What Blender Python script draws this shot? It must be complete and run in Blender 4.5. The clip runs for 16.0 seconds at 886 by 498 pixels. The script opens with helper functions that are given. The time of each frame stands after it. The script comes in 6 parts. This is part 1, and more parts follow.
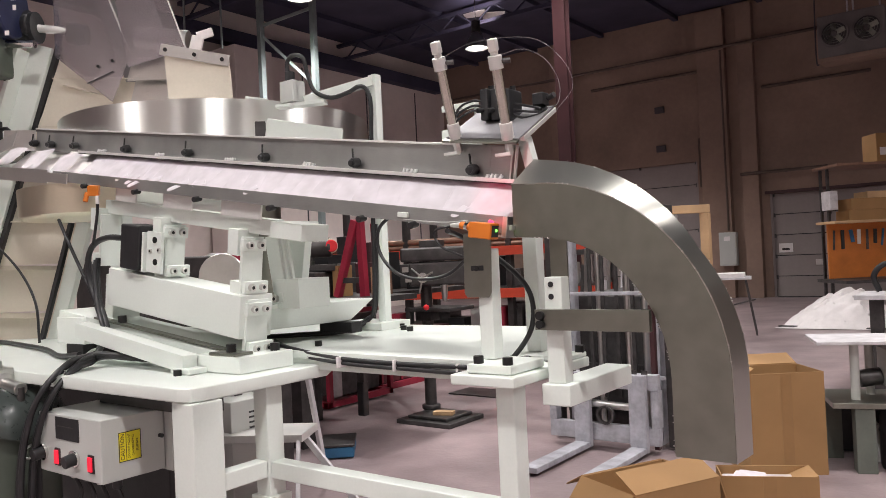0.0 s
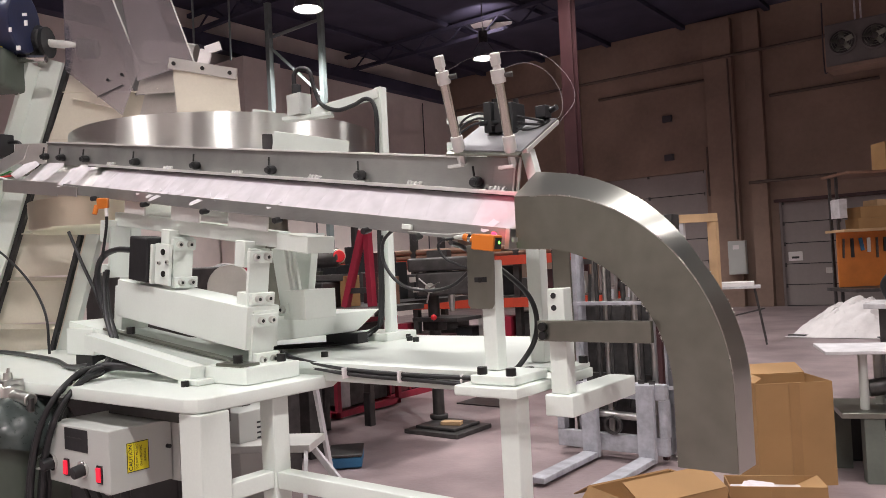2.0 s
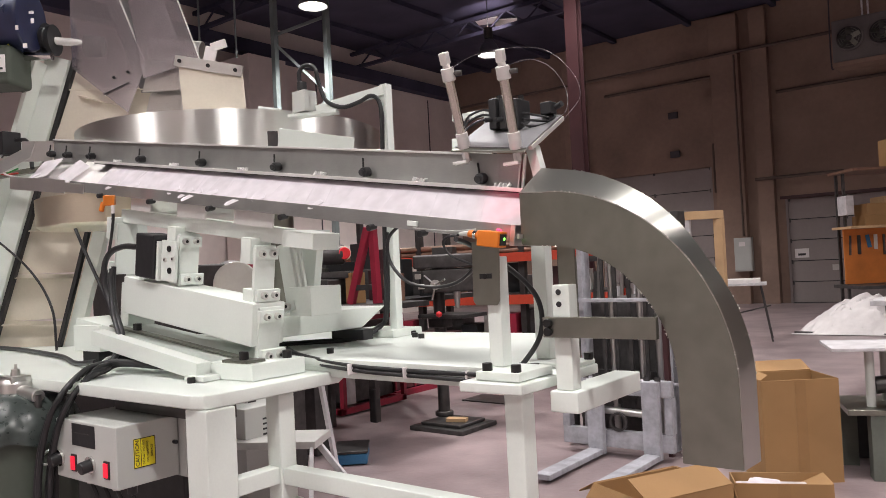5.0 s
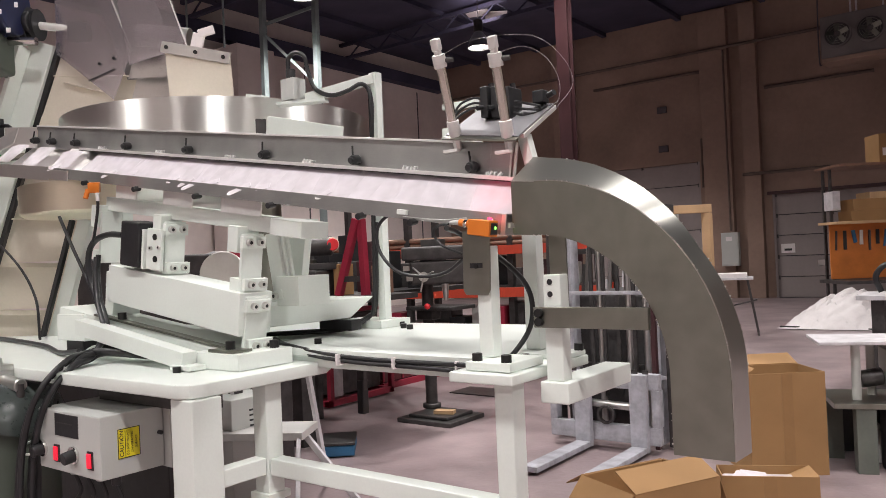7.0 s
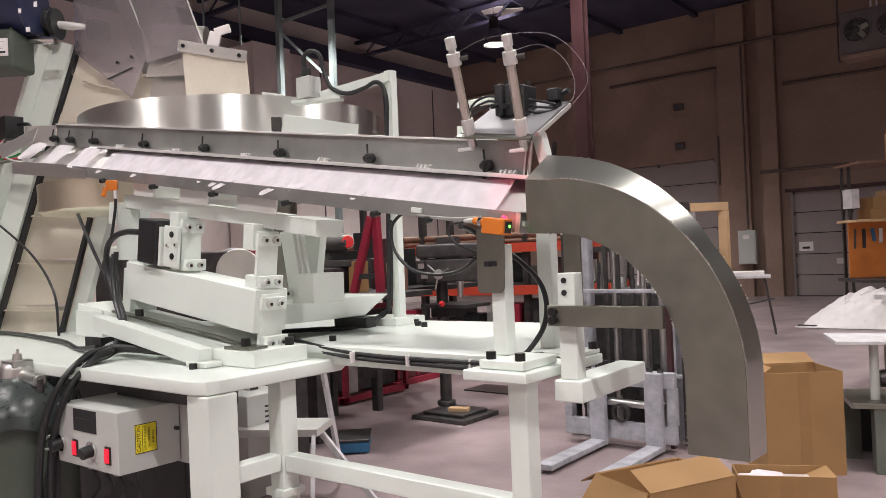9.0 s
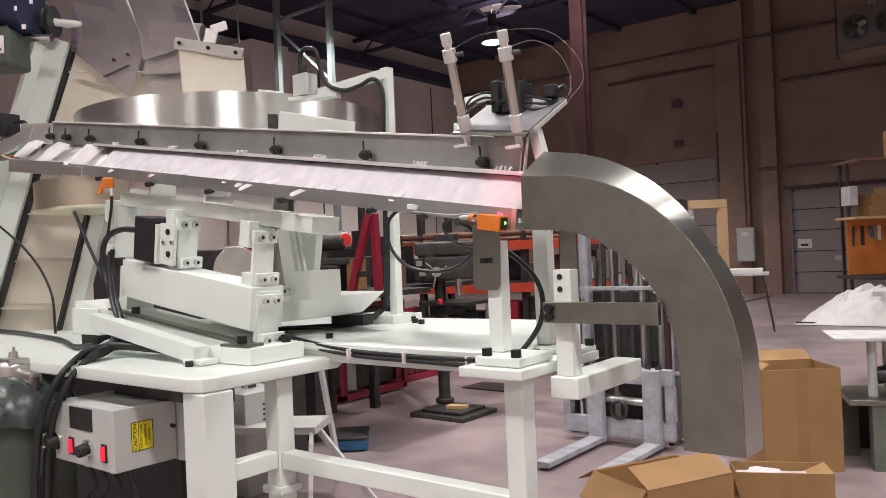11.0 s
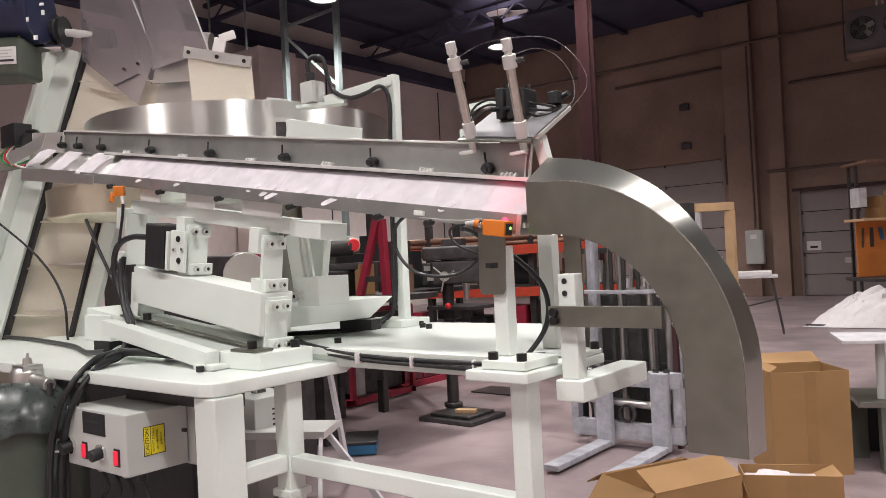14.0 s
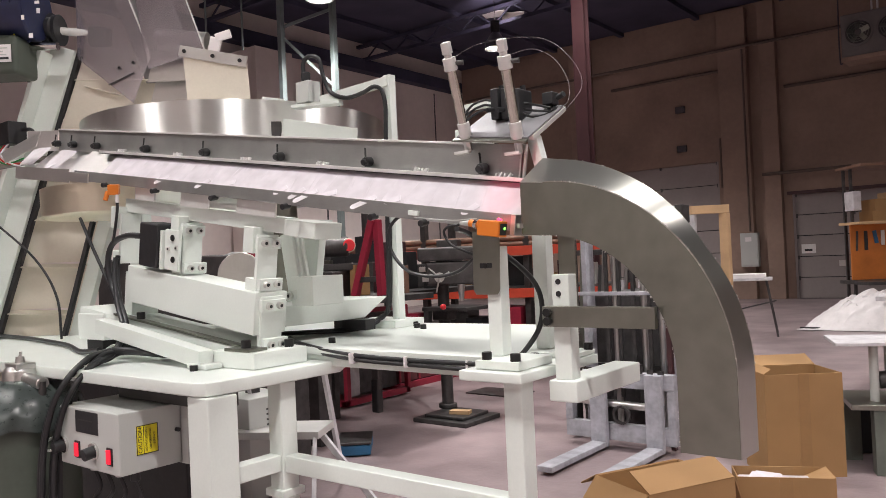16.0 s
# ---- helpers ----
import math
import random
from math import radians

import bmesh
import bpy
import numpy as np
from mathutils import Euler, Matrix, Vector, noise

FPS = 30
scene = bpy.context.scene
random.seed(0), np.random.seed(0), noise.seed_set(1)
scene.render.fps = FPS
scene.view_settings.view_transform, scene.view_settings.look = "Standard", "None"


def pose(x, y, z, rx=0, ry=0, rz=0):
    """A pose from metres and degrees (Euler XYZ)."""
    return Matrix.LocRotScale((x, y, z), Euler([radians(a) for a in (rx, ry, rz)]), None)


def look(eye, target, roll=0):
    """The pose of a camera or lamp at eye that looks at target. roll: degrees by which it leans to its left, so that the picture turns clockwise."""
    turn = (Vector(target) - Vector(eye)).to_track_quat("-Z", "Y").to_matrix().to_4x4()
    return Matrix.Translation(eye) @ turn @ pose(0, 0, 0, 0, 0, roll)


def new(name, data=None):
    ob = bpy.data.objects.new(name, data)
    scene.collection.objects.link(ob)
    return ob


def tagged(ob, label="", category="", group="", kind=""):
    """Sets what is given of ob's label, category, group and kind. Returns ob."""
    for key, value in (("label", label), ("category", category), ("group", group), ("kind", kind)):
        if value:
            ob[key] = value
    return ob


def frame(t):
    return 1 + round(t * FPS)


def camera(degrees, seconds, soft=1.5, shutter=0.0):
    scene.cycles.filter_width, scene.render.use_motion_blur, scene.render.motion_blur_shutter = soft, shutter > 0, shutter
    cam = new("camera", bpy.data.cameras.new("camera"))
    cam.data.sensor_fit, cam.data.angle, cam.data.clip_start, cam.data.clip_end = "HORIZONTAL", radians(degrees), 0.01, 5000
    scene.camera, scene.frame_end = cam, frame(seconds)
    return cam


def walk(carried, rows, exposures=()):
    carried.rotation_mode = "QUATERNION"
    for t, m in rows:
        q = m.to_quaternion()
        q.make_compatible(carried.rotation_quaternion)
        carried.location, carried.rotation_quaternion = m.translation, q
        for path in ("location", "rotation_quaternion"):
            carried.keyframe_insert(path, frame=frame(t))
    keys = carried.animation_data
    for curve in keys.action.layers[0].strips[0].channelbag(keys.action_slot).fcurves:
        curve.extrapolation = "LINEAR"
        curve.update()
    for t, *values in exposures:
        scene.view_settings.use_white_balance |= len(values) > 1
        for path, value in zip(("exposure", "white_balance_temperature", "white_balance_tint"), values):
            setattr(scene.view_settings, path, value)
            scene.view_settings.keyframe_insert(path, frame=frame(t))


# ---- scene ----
# World axes follow the building: x along the feeder track, y towards the dock wall. Origin: the feeder table's corner, on the floor.
cam = camera(60.0, 16.0, soft=0.38)
PATH = [
    (0, pose(1.5876, -1.0856, 1.2854, 90.619, 2.681, 36.891)),
    (0.5, pose(1.5864, -1.0851, 1.2821, 90.790, 2.827, 37.009)),
    (1, pose(1.5909, -1.0814, 1.2828, 90.884, 2.807, 36.797)),
    (1.5, pose(1.5917, -1.0831, 1.2842, 91.011, 2.578, 37.132)),
    (2, pose(1.6058, -1.0916, 1.2902, 91.342, 2.853, 37.533)),
    (2.5, pose(1.6131, -1.0966, 1.2893, 91.457, 2.921, 37.233)),
    (3, pose(1.6187, -1.0963, 1.2899, 91.542, 3.114, 37.520)),
    (5.5, pose(1.5983, -1.0903, 1.2877, 91.050, 2.869, 37.952)),
    (6, pose(1.5902, -1.0800, 1.2825, 90.706, 2.657, 37.273)),
    (6.5, pose(1.5906, -1.0795, 1.2826, 90.817, 2.659, 37.220)),
    (7, pose(1.5913, -1.0802, 1.2802, 90.594, 2.494, 37.041)),
    (7.5, pose(1.5890, -1.0752, 1.2785, 90.468, 2.618, 37.499)),
    (8, pose(1.5890, -1.0722, 1.2770, 90.270, 2.685, 37.469)),
    (8.5, pose(1.5925, -1.0784, 1.2808, 90.425, 2.425, 37.831)),
    (9, pose(1.5948, -1.0816, 1.2821, 90.439, 2.364, 38.160)),
    (11.5, pose(1.5981, -1.0739, 1.2771, 90.186, 2.494, 38.076)),
    (12, pose(1.5979, -1.0741, 1.2745, 90.118, 2.690, 38.264)),
    (12.5, pose(1.6018, -1.0789, 1.2728, 90.160, 2.812, 38.628)),
    (13, pose(1.6060, -1.0818, 1.2746, 90.411, 2.798, 38.829)),
    (13.5, pose(1.6157, -1.0914, 1.2776, 90.657, 2.833, 38.754)),
    (14, pose(1.6163, -1.0906, 1.2811, 90.634, 2.821, 38.700)),
    (14.5, pose(1.6093, -1.0794, 1.2792, 90.349, 3.052, 38.689)),
    (15, pose(1.6139, -1.0743, 1.2782, 90.512, 3.008, 37.981)),
    (15.5, pose(1.6136, -1.0773, 1.2782, 90.571, 2.601, 38.084)),
    (16, pose(1.6193, -1.0896, 1.2779, 90.718, 2.535, 38.374)),
]
walk(cam, PATH, [(0.0, 0.0), (16.0, 0.0)])

# ---- light ----
world = bpy.data.worlds.new("world")
scene.world = world
world.use_nodes = True
world.node_tree.nodes["Background"].inputs[0].default_value = (0.55, 0.5, 0.6, 1)
world.node_tree.nodes["Background"].inputs[1].default_value = 0.02
CEIL = 7.0
LAMPS = [(-7.62, 12.75, 1.4), (-7.92, 7.9, 1.3), (-2.45, 12.45, 0.5), (-2.9, 7.6, 0.6), (-2.9, 3.0, 1.0), (1.8, 3.0, 1.0),
         (1.8, -1.6, 1.0), (-2.9, -1.6, 1.0), (1.8, 7.6, 0.7), (1.8, -6.2, 0.8), (-2.9, -6.2, 0.7), (6.5, -1.6, 1.2), (6.5, 7.6, 0.7)]
LAMP_Z, LAMP_W = 5.75, 718


# ---- materials ----
def mat(name, color, rough=0.5, metal=0.0, var=0.12, scale=6.0, bump=0.02, grain=60.0, stretch=(1, 1, 1), spec=0.5, rvar=0.1, tint=None):
    m = bpy.data.materials.new(name)
    m.use_nodes = True
    nt = m.node_tree
    b = nt.nodes["Principled BSDF"]
    tc = nt.nodes.new("ShaderNodeTexCoord")
    mp = nt.nodes.new("ShaderNodeMapping")
    mp.inputs["Scale"].default_value = stretch
    nt.links.new(tc.outputs["Object"], mp.inputs[0])
    big = nt.nodes.new("ShaderNodeTexNoise")
    big.inputs["Scale"].default_value, big.inputs["Detail"].default_value = scale, 6
    fine = nt.nodes.new("ShaderNodeTexNoise")
    fine.inputs["Scale"].default_value, fine.inputs["Detail"].default_value = grain, 4
    nt.links.new(tc.outputs["Object"], big.inputs["Vector"])
    nt.links.new(mp.outputs[0], fine.inputs["Vector"])
    mix = nt.nodes.new("ShaderNodeMix")
    mix.data_type = "RGBA"
    lo = [max(0, c * (1 - var)) for c in color]
    hi = [min(1, c * (1 + var)) for c in (tint or color)]
    mix.inputs["A"].default_value, mix.inputs["B"].default_value = (*lo, 1), (*hi, 1)
    add = nt.nodes.new("ShaderNodeMath")
    add.operation = "ADD"
    half = nt.nodes.new("ShaderNodeMath")
    half.operation = "MULTIPLY"
    half.inputs[1].default_value = 0.35
    nt.links.new(fine.outputs["Fac"], half.inputs[0])
    nt.links.new(big.outputs["Fac"], add.inputs[0])
    nt.links.new(half.outputs[0], add.inputs[1])
    ramp = nt.nodes.new("ShaderNodeMapRange")
    ramp.inputs["From Min"].default_value, ramp.inputs["From Max"].default_value = 0.4, 0.95
    nt.links.new(add.outputs[0], ramp.inputs["Value"])
    nt.links.new(ramp.outputs[0], mix.inputs["Factor"])
    nt.links.new(mix.outputs["Result"], b.inputs["Base Color"])
    rr = nt.nodes.new("ShaderNodeMapRange")
    rr.inputs["To Min"].default_value, rr.inputs["To Max"].default_value = max(0.03, rough - rvar), min(1, rough + rvar)
    nt.links.new(fine.outputs["Fac"], rr.inputs["Value"])
    nt.links.new(rr.outputs[0], b.inputs["Roughness"])
    b.inputs["Metallic"].default_value = metal
    b.inputs["Specular IOR Level"].default_value = spec
    if bump:
        bp = nt.nodes.new("ShaderNodeBump")
        bp.inputs["Strength"].default_value, bp.inputs["Distance"].default_value = 0.35, bump * 0.05
        nt.links.new(fine.outputs["Fac"], bp.inputs["Height"])
        nt.links.new(bp.outputs[0], b.inputs["Normal"])
    return m


def glow(name, color, strength):
    m = bpy.data.materials.new(name)
    m.use_nodes = True
    b = m.node_tree.nodes["Principled BSDF"]
    b.inputs["Base Color"].default_value = (*color, 1)
    b.inputs["Emission Color"].default_value = (*color, 1)
    b.inputs["Emission Strength"].default_value = strength
    return m


WHITE = mat("white enamel paint", (0.72, 0.765, 0.725), 0.34, var=0.06, scale=3, bump=0.008, grain=140)
CREAM = mat("cream plastic sheet", (0.72, 0.66, 0.56), 0.45, var=0.08, scale=4, grain=90)
def brushed(name, color, rough, aniso, turn, var=0.10):
    """Bright sheet brushed one way, with long soft streaks."""
    m = mat(name, color, rough, 1.0, var=var, scale=4, grain=50, stretch=(1, 1, 30), bump=0.0, rvar=var / 2)
    b = m.node_tree.nodes["Principled BSDF"]
    tn = m.node_tree.nodes.new("ShaderNodeTangent")
    tn.direction_type, tn.axis = "RADIAL", "Z" if turn is None else turn
    m.node_tree.links.new(tn.outputs[0], b.inputs["Tangent"])
    b.inputs["Anisotropic"].default_value = aniso
    b.inputs["Anisotropic Rotation"].default_value = 0.25
    return m


BOWLM = brushed("brushed bowl steel", (0.86, 0.86, 0.83), 0.37, 1.0, None, 0.04)
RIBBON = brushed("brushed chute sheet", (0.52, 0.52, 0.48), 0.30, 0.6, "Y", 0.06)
TRACKM = mat("dull stainless track sheet", (0.36, 0.362, 0.35), 0.46, 0.75, var=0.22, scale=7, grain=50, stretch=(0.6, 30, 30), bump=0.015)
ALU = mat("light satin aluminium", (0.72, 0.71, 0.69), 0.40, 0.35, var=0.1)
COOLER = mat("dusty grey cooler sheet", (0.17, 0.15, 0.15), 0.6, var=0.2, scale=3)
CLIP = mat("clear moulded clip plastic", (0.62, 0.61, 0.61), 0.1, var=0.3, scale=90)
TUBE = mat("polished cylinder barrel", (0.62, 0.60, 0.53), 0.16, 1.0, var=0.08, rvar=0.05)
STEEL = mat("brushed stainless steel", (0.60, 0.585, 0.56), 0.30, 1.0, var=0.10, scale=5, grain=70, stretch=(1, 1, 40), bump=0.015)
STEELX = mat("stainless sheet brushed lengthwise", (0.74, 0.72, 0.70), 0.42, 1.0, var=0.16, scale=4, grain=60, stretch=(0.6, 30, 30), bump=0.015)
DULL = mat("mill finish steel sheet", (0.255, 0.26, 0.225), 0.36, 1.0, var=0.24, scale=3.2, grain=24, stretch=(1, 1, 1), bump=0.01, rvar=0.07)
WELD = mat("ground weld bead", (0.75, 0.74, 0.70), 0.28, 1.0, var=0.2, scale=60, grain=300, bump=0.15)
PLATEM = mat("matt aluminium plate", (0.30, 0.295, 0.31), 0.5, 0.5, var=0.25)
PANM = mat("warm brushed pan steel", (0.76, 0.70, 0.56), 0.38, 1.0, var=0.12, scale=5, grain=50, stretch=(1, 1, 30))
TAPE = mat("brown packing tape", (0.30, 0.165, 0.065), 0.35, var=0.1)
WRAP = mat("grey plastic wrap", (0.045, 0.055, 0.052), 0.3, var=0.4, scale=25)
CHROME = mat("polished cylinder tube", (0.70, 0.69, 0.67), 0.11, 1.0, var=0.05, rvar=0.05)
GALV = mat("machined aluminium", (0.66, 0.65, 0.63), 0.34, 1.0, var=0.1)
DARK = mat("dark oily steel", (0.09, 0.085, 0.085), 0.45, 0.7, var=0.35, scale=12)
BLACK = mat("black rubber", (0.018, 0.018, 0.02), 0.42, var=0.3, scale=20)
SCREW = mat("black oxide screws", (0.03, 0.03, 0.03), 0.35, 0.6, var=0.3)
ORANGE = mat("orange sensor plastic", (0.68, 0.19, 0.02), 0.4, var=0.06)
GREYBOX = mat("light grey enamel", (0.50, 0.51, 0.49), 0.4, var=0.05, scale=4, grain=200)
CARD = mat("corrugated cardboard", (0.335, 0.19, 0.08), 0.8, var=0.14, scale=3, grain=50, stretch=(60, 60, 2), bump=0.05)
CARDIN = mat("cardboard inside", (0.56, 0.36, 0.19), 0.85, var=0.12, scale=4, grain=40)
FLOORM = mat("worn concrete floor", (0.235, 0.182, 0.188), 0.40, var=0.30, scale=2.0, grain=30, bump=0.1, tint=(0.31, 0.242, 0.248), rvar=0.15)
WALLM = mat("painted concrete wall", (0.285, 0.195, 0.155), 0.85, var=0.24, scale=0.8, grain=9, bump=0.2)
WALLW = mat("light painted block wall", (0.78, 0.70, 0.67), 0.85, var=0.12, scale=0.6, grain=7, bump=0.2)
CEILM = mat("dark roof deck", (0.05, 0.048, 0.085), 0.8, var=0.3, scale=1.5, grain=12)
CONDUIT = mat("grimy painted pipe", (0.12, 0.085, 0.07), 0.7, var=0.3, scale=3)
JOIST = mat("dark joist paint", (0.075, 0.065, 0.075), 0.7, var=0.3, scale=3)
DOORM = mat("grey dock door paint", (0.29, 0.25, 0.245), 0.6, var=0.12, scale=1.2, grain=15)
REDCOL = mat("oxide red column paint", (0.055, 0.02, 0.023), 0.5, var=0.25, scale=3)
REDDOOR = mat("dull red door paint", (0.12, 0.03, 0.035), 0.45, var=0.2, scale=5)
RED = mat("red enamel", (0.30, 0.02, 0.045), 0.4, var=0.2, scale=6)
ORANGERED = mat("orange red rack paint", (0.50, 0.055, 0.025), 0.5, var=0.2, scale=5)
ORBOARD = mat("orange pegboard", (0.55, 0.17, 0.03), 0.6, var=0.2, scale=4)
WOOD = mat("raw pine", (0.55, 0.36, 0.20), 0.7, var=0.2, scale=4, grain=30, stretch=(2, 2, 30))
PIPE = mat("copper brown tubes", (0.24, 0.135, 0.095), 0.45, 0.4, var=0.3, scale=7)
TARP = mat("crumpled white sheeting", (0.78, 0.74, 0.74), 0.45, var=0.08, scale=10)
NAVY = mat("dark blue motor paint", (0.015, 0.02, 0.06), 0.35, var=0.3, scale=8)
RACKG = mat("grey green rack paint", (0.20, 0.24, 0.24), 0.55, var=0.2, scale=5)
STANDG = mat("pale green stand paint", (0.12, 0.135, 0.115), 0.5, var=0.2, scale=6)
TANKM = mat("grey green tank", (0.07, 0.085, 0.068), 0.5, var=0.2, scale=6)
YELLOW = mat("yellow label", (0.80, 0.68, 0.02), 0.5, var=0.04)
FORKM = mat("worn grey white fork paint", (0.40, 0.40, 0.44), 0.5, var=0.35, scale=11, grain=40)
SCUFF = mat("scuffed white paint", (0.58, 0.56, 0.58), 0.5, var=0.25, scale=9, grain=40)
BLUE = mat("blue plastic", (0.03, 0.14, 0.28), 0.5, var=0.2)
PINK = mat("red plastic knob", (0.75, 0.03, 0.04), 0.35, var=0.1)
LAMPGLOW = glow("lamp glow", (1.0, 0.96, 0.92), 30)
SWITCHGLOW = glow("lit red rocker", (0.8, 0.02, 0.05), 0.55)
GREENGLOW = glow("green indicator", (0.2, 1.0, 0.1), 3)
REDGLOW = glow("red beam lens", (1.0, 0.02, 0.06), 6)


def plastic():
    m = bpy.data.materials.new("frosted clear plastic")
    m.use_nodes = True
    nt = m.node_tree
    b = nt.nodes["Principled BSDF"]
    b.inputs["Base Color"].default_value = (0.95, 0.91, 0.95, 1)
    b.inputs["Roughness"].default_value = 0.36
    tr = nt.nodes.new("ShaderNodeBsdfTranslucent")
    tr.inputs[0].default_value = (0.9, 0.87, 0.9, 1)
    tp = nt.nodes.new("ShaderNodeBsdfTransparent")
    m1, m2 = nt.nodes.new("ShaderNodeMixShader"), nt.nodes.new("ShaderNodeMixShader")
    m1.inputs[0].default_value = 0.35
    tc, cloud = nt.nodes.new("ShaderNodeTexCoord"), nt.nodes.new("ShaderNodeTexNoise")
    cloud.inputs["Scale"].default_value, cloud.inputs["Detail"].default_value = 17, 2
    mr = nt.nodes.new("ShaderNodeMapRange")
    mr.inputs["From Min"].default_value, mr.inputs["From Max"].default_value = 0.3, 0.7
    mr.inputs["To Min"].default_value, mr.inputs["To Max"].default_value = 0.27, 0.44
    nt.links.new(tc.outputs["Object"], cloud.inputs["Vector"])
    cloud.noise_dimensions = "4D"
    oi, mul = nt.nodes.new("ShaderNodeObjectInfo"), nt.nodes.new("ShaderNodeMath")
    mul.operation = "MULTIPLY"
    mul.inputs[1].default_value = 40
    nt.links.new(oi.outputs["Random"], mul.inputs[0])
    nt.links.new(mul.outputs[0], cloud.inputs["W"])
    nt.links.new(cloud.outputs["Fac"], mr.inputs["Value"])
    nt.links.new(mr.outputs[0], m2.inputs[0])
    nt.links.new(b.outputs[0], m1.inputs[1])
    nt.links.new(tr.outputs[0], m1.inputs[2])
    nt.links.new(m1.outputs[0], m2.inputs[1])
    nt.links.new(tp.outputs[0], m2.inputs[2])
    nt.links.new(m2.outputs[0], nt.nodes["Material Output"].inputs[0])
    return m


def clear(name, tint, fac, haze):
    m = bpy.data.materials.new(name)
    m.use_nodes = True
    nt = m.node_tree
    gl = nt.nodes.new("ShaderNodeBsdfGlossy")
    gl.inputs["Roughness"].default_value = 0.12
    gl.inputs["Color"].default_value = (0.9, 0.88, 0.9, 1)
    tp = nt.nodes.new("ShaderNodeBsdfTransparent")
    tp.inputs[0].default_value = (*tint, 1)
    df = nt.nodes.new("ShaderNodeBsdfDiffuse")
    df.inputs[0].default_value = (0.55, 0.52, 0.54, 1)
    mh = nt.nodes.new("ShaderNodeMixShader")
    mh.inputs[0].default_value = haze
    nt.links.new(tp.outputs[0], mh.inputs[1])
    nt.links.new(df.outputs[0], mh.inputs[2])
    mx = nt.nodes.new("ShaderNodeMixShader")
    mx.inputs[0].default_value = fac
    nt.links.new(mh.outputs[0], mx.inputs[1])
    nt.links.new(gl.outputs[0], mx.inputs[2])
    nt.links.new(mx.outputs[0], nt.nodes["Material Output"].inputs[0])
    return m


PLASTIC = plastic()
POLY = clear("smoky polycarbonate", (0.66, 0.62, 0.66), 0.24, 0.17)
CLEARTUBE = clear("clear air hose", (0.8, 0.8, 0.82), 0.3, 0.05)


# ---- mesh helpers ----
ORIGIN = {}


def box(cx, cy, cz, sx, sy, sz, bev=0.003, turn=None, seg=2):
    bm = bmesh.new()
    bmesh.ops.create_cube(bm, size=1)
    bmesh.ops.scale(bm, vec=(sx, sy, sz), verts=bm.verts)
    if bev:
        bmesh.ops.bevel(bm, geom=bm.edges[:], offset=min(bev * 0.65, min(sx, sy, sz) * 0.45), segments=seg, profile=0.5, affect="EDGES")
    m = Matrix.Translation((cx, cy, cz)) @ (turn or Matrix())
    bm.transform(m)
    return bm


def span(x0, x1, y0, y1, z0, z1, bev=0.003):
    return box((x0 + x1) / 2, (y0 + y1) / 2, (z0 + z1) / 2, abs(x1 - x0), abs(y1 - y0), abs(z1 - z0), bev)


def rod(a, b, r, r2=None, seg=16, bev=0.0):
    a, b = Vector(a), Vector(b)
    bm = bmesh.new()
    bmesh.ops.create_cone(bm, cap_ends=True, segments=seg, radius1=r, radius2=r if r2 is None else r2, depth=(b - a).length)
    if bev:
        rim = [e for e in bm.edges if len(e.link_faces) == 2 and abs(e.link_faces[0].normal.dot(e.link_faces[1].normal)) < 0.3]
        bmesh.ops.bevel(bm, geom=rim, offset=bev, segments=2, profile=0.5, affect="EDGES")
    bm.transform(Matrix.Translation((a + b) / 2) @ (b - a).to_track_quat("Z", "Y").to_matrix().to_4x4())
    return bm


def bar(a, b, w, h, bev=0.003, up=(0, 0, 1)):
    """A square-edged bar from a to b, w wide and h high."""
    a, b = Vector(a), Vector(b)
    z = (b - a).normalized()
    x = Vector(up).cross(z)
    x = x.normalized() if x.length > 1e-4 else Vector((1, 0, 0))
    y = z.cross(x)
    turn = Matrix((x, y, z)).transposed().to_4x4()
    c = (a + b) / 2
    return box(c.x, c.y, c.z, w, h, (b - a).length, bev, turn)


def plate(points, thick, m, bev=0.0015):
    """A flat plate: an outline in the plane xy of the pose m, thick along its z."""
    bm = bmesh.new()
    f = bm.faces.new([bm.verts.new((x, y, -thick / 2)) for x, y in points])
    out = bmesh.ops.extrude_face_region(bm, geom=[f])
    bmesh.ops.translate(bm, vec=(0, 0, thick), verts=[v for v in out["geom"] if isinstance(v, bmesh.types.BMVert)])
    bmesh.ops.recalc_face_normals(bm, faces=bm.faces)
    if bev:
        bmesh.ops.bevel(bm, geom=bm.edges[:], offset=bev, segments=1, profile=0.5, affect="EDGES")
    bm.transform(m)
    return bm


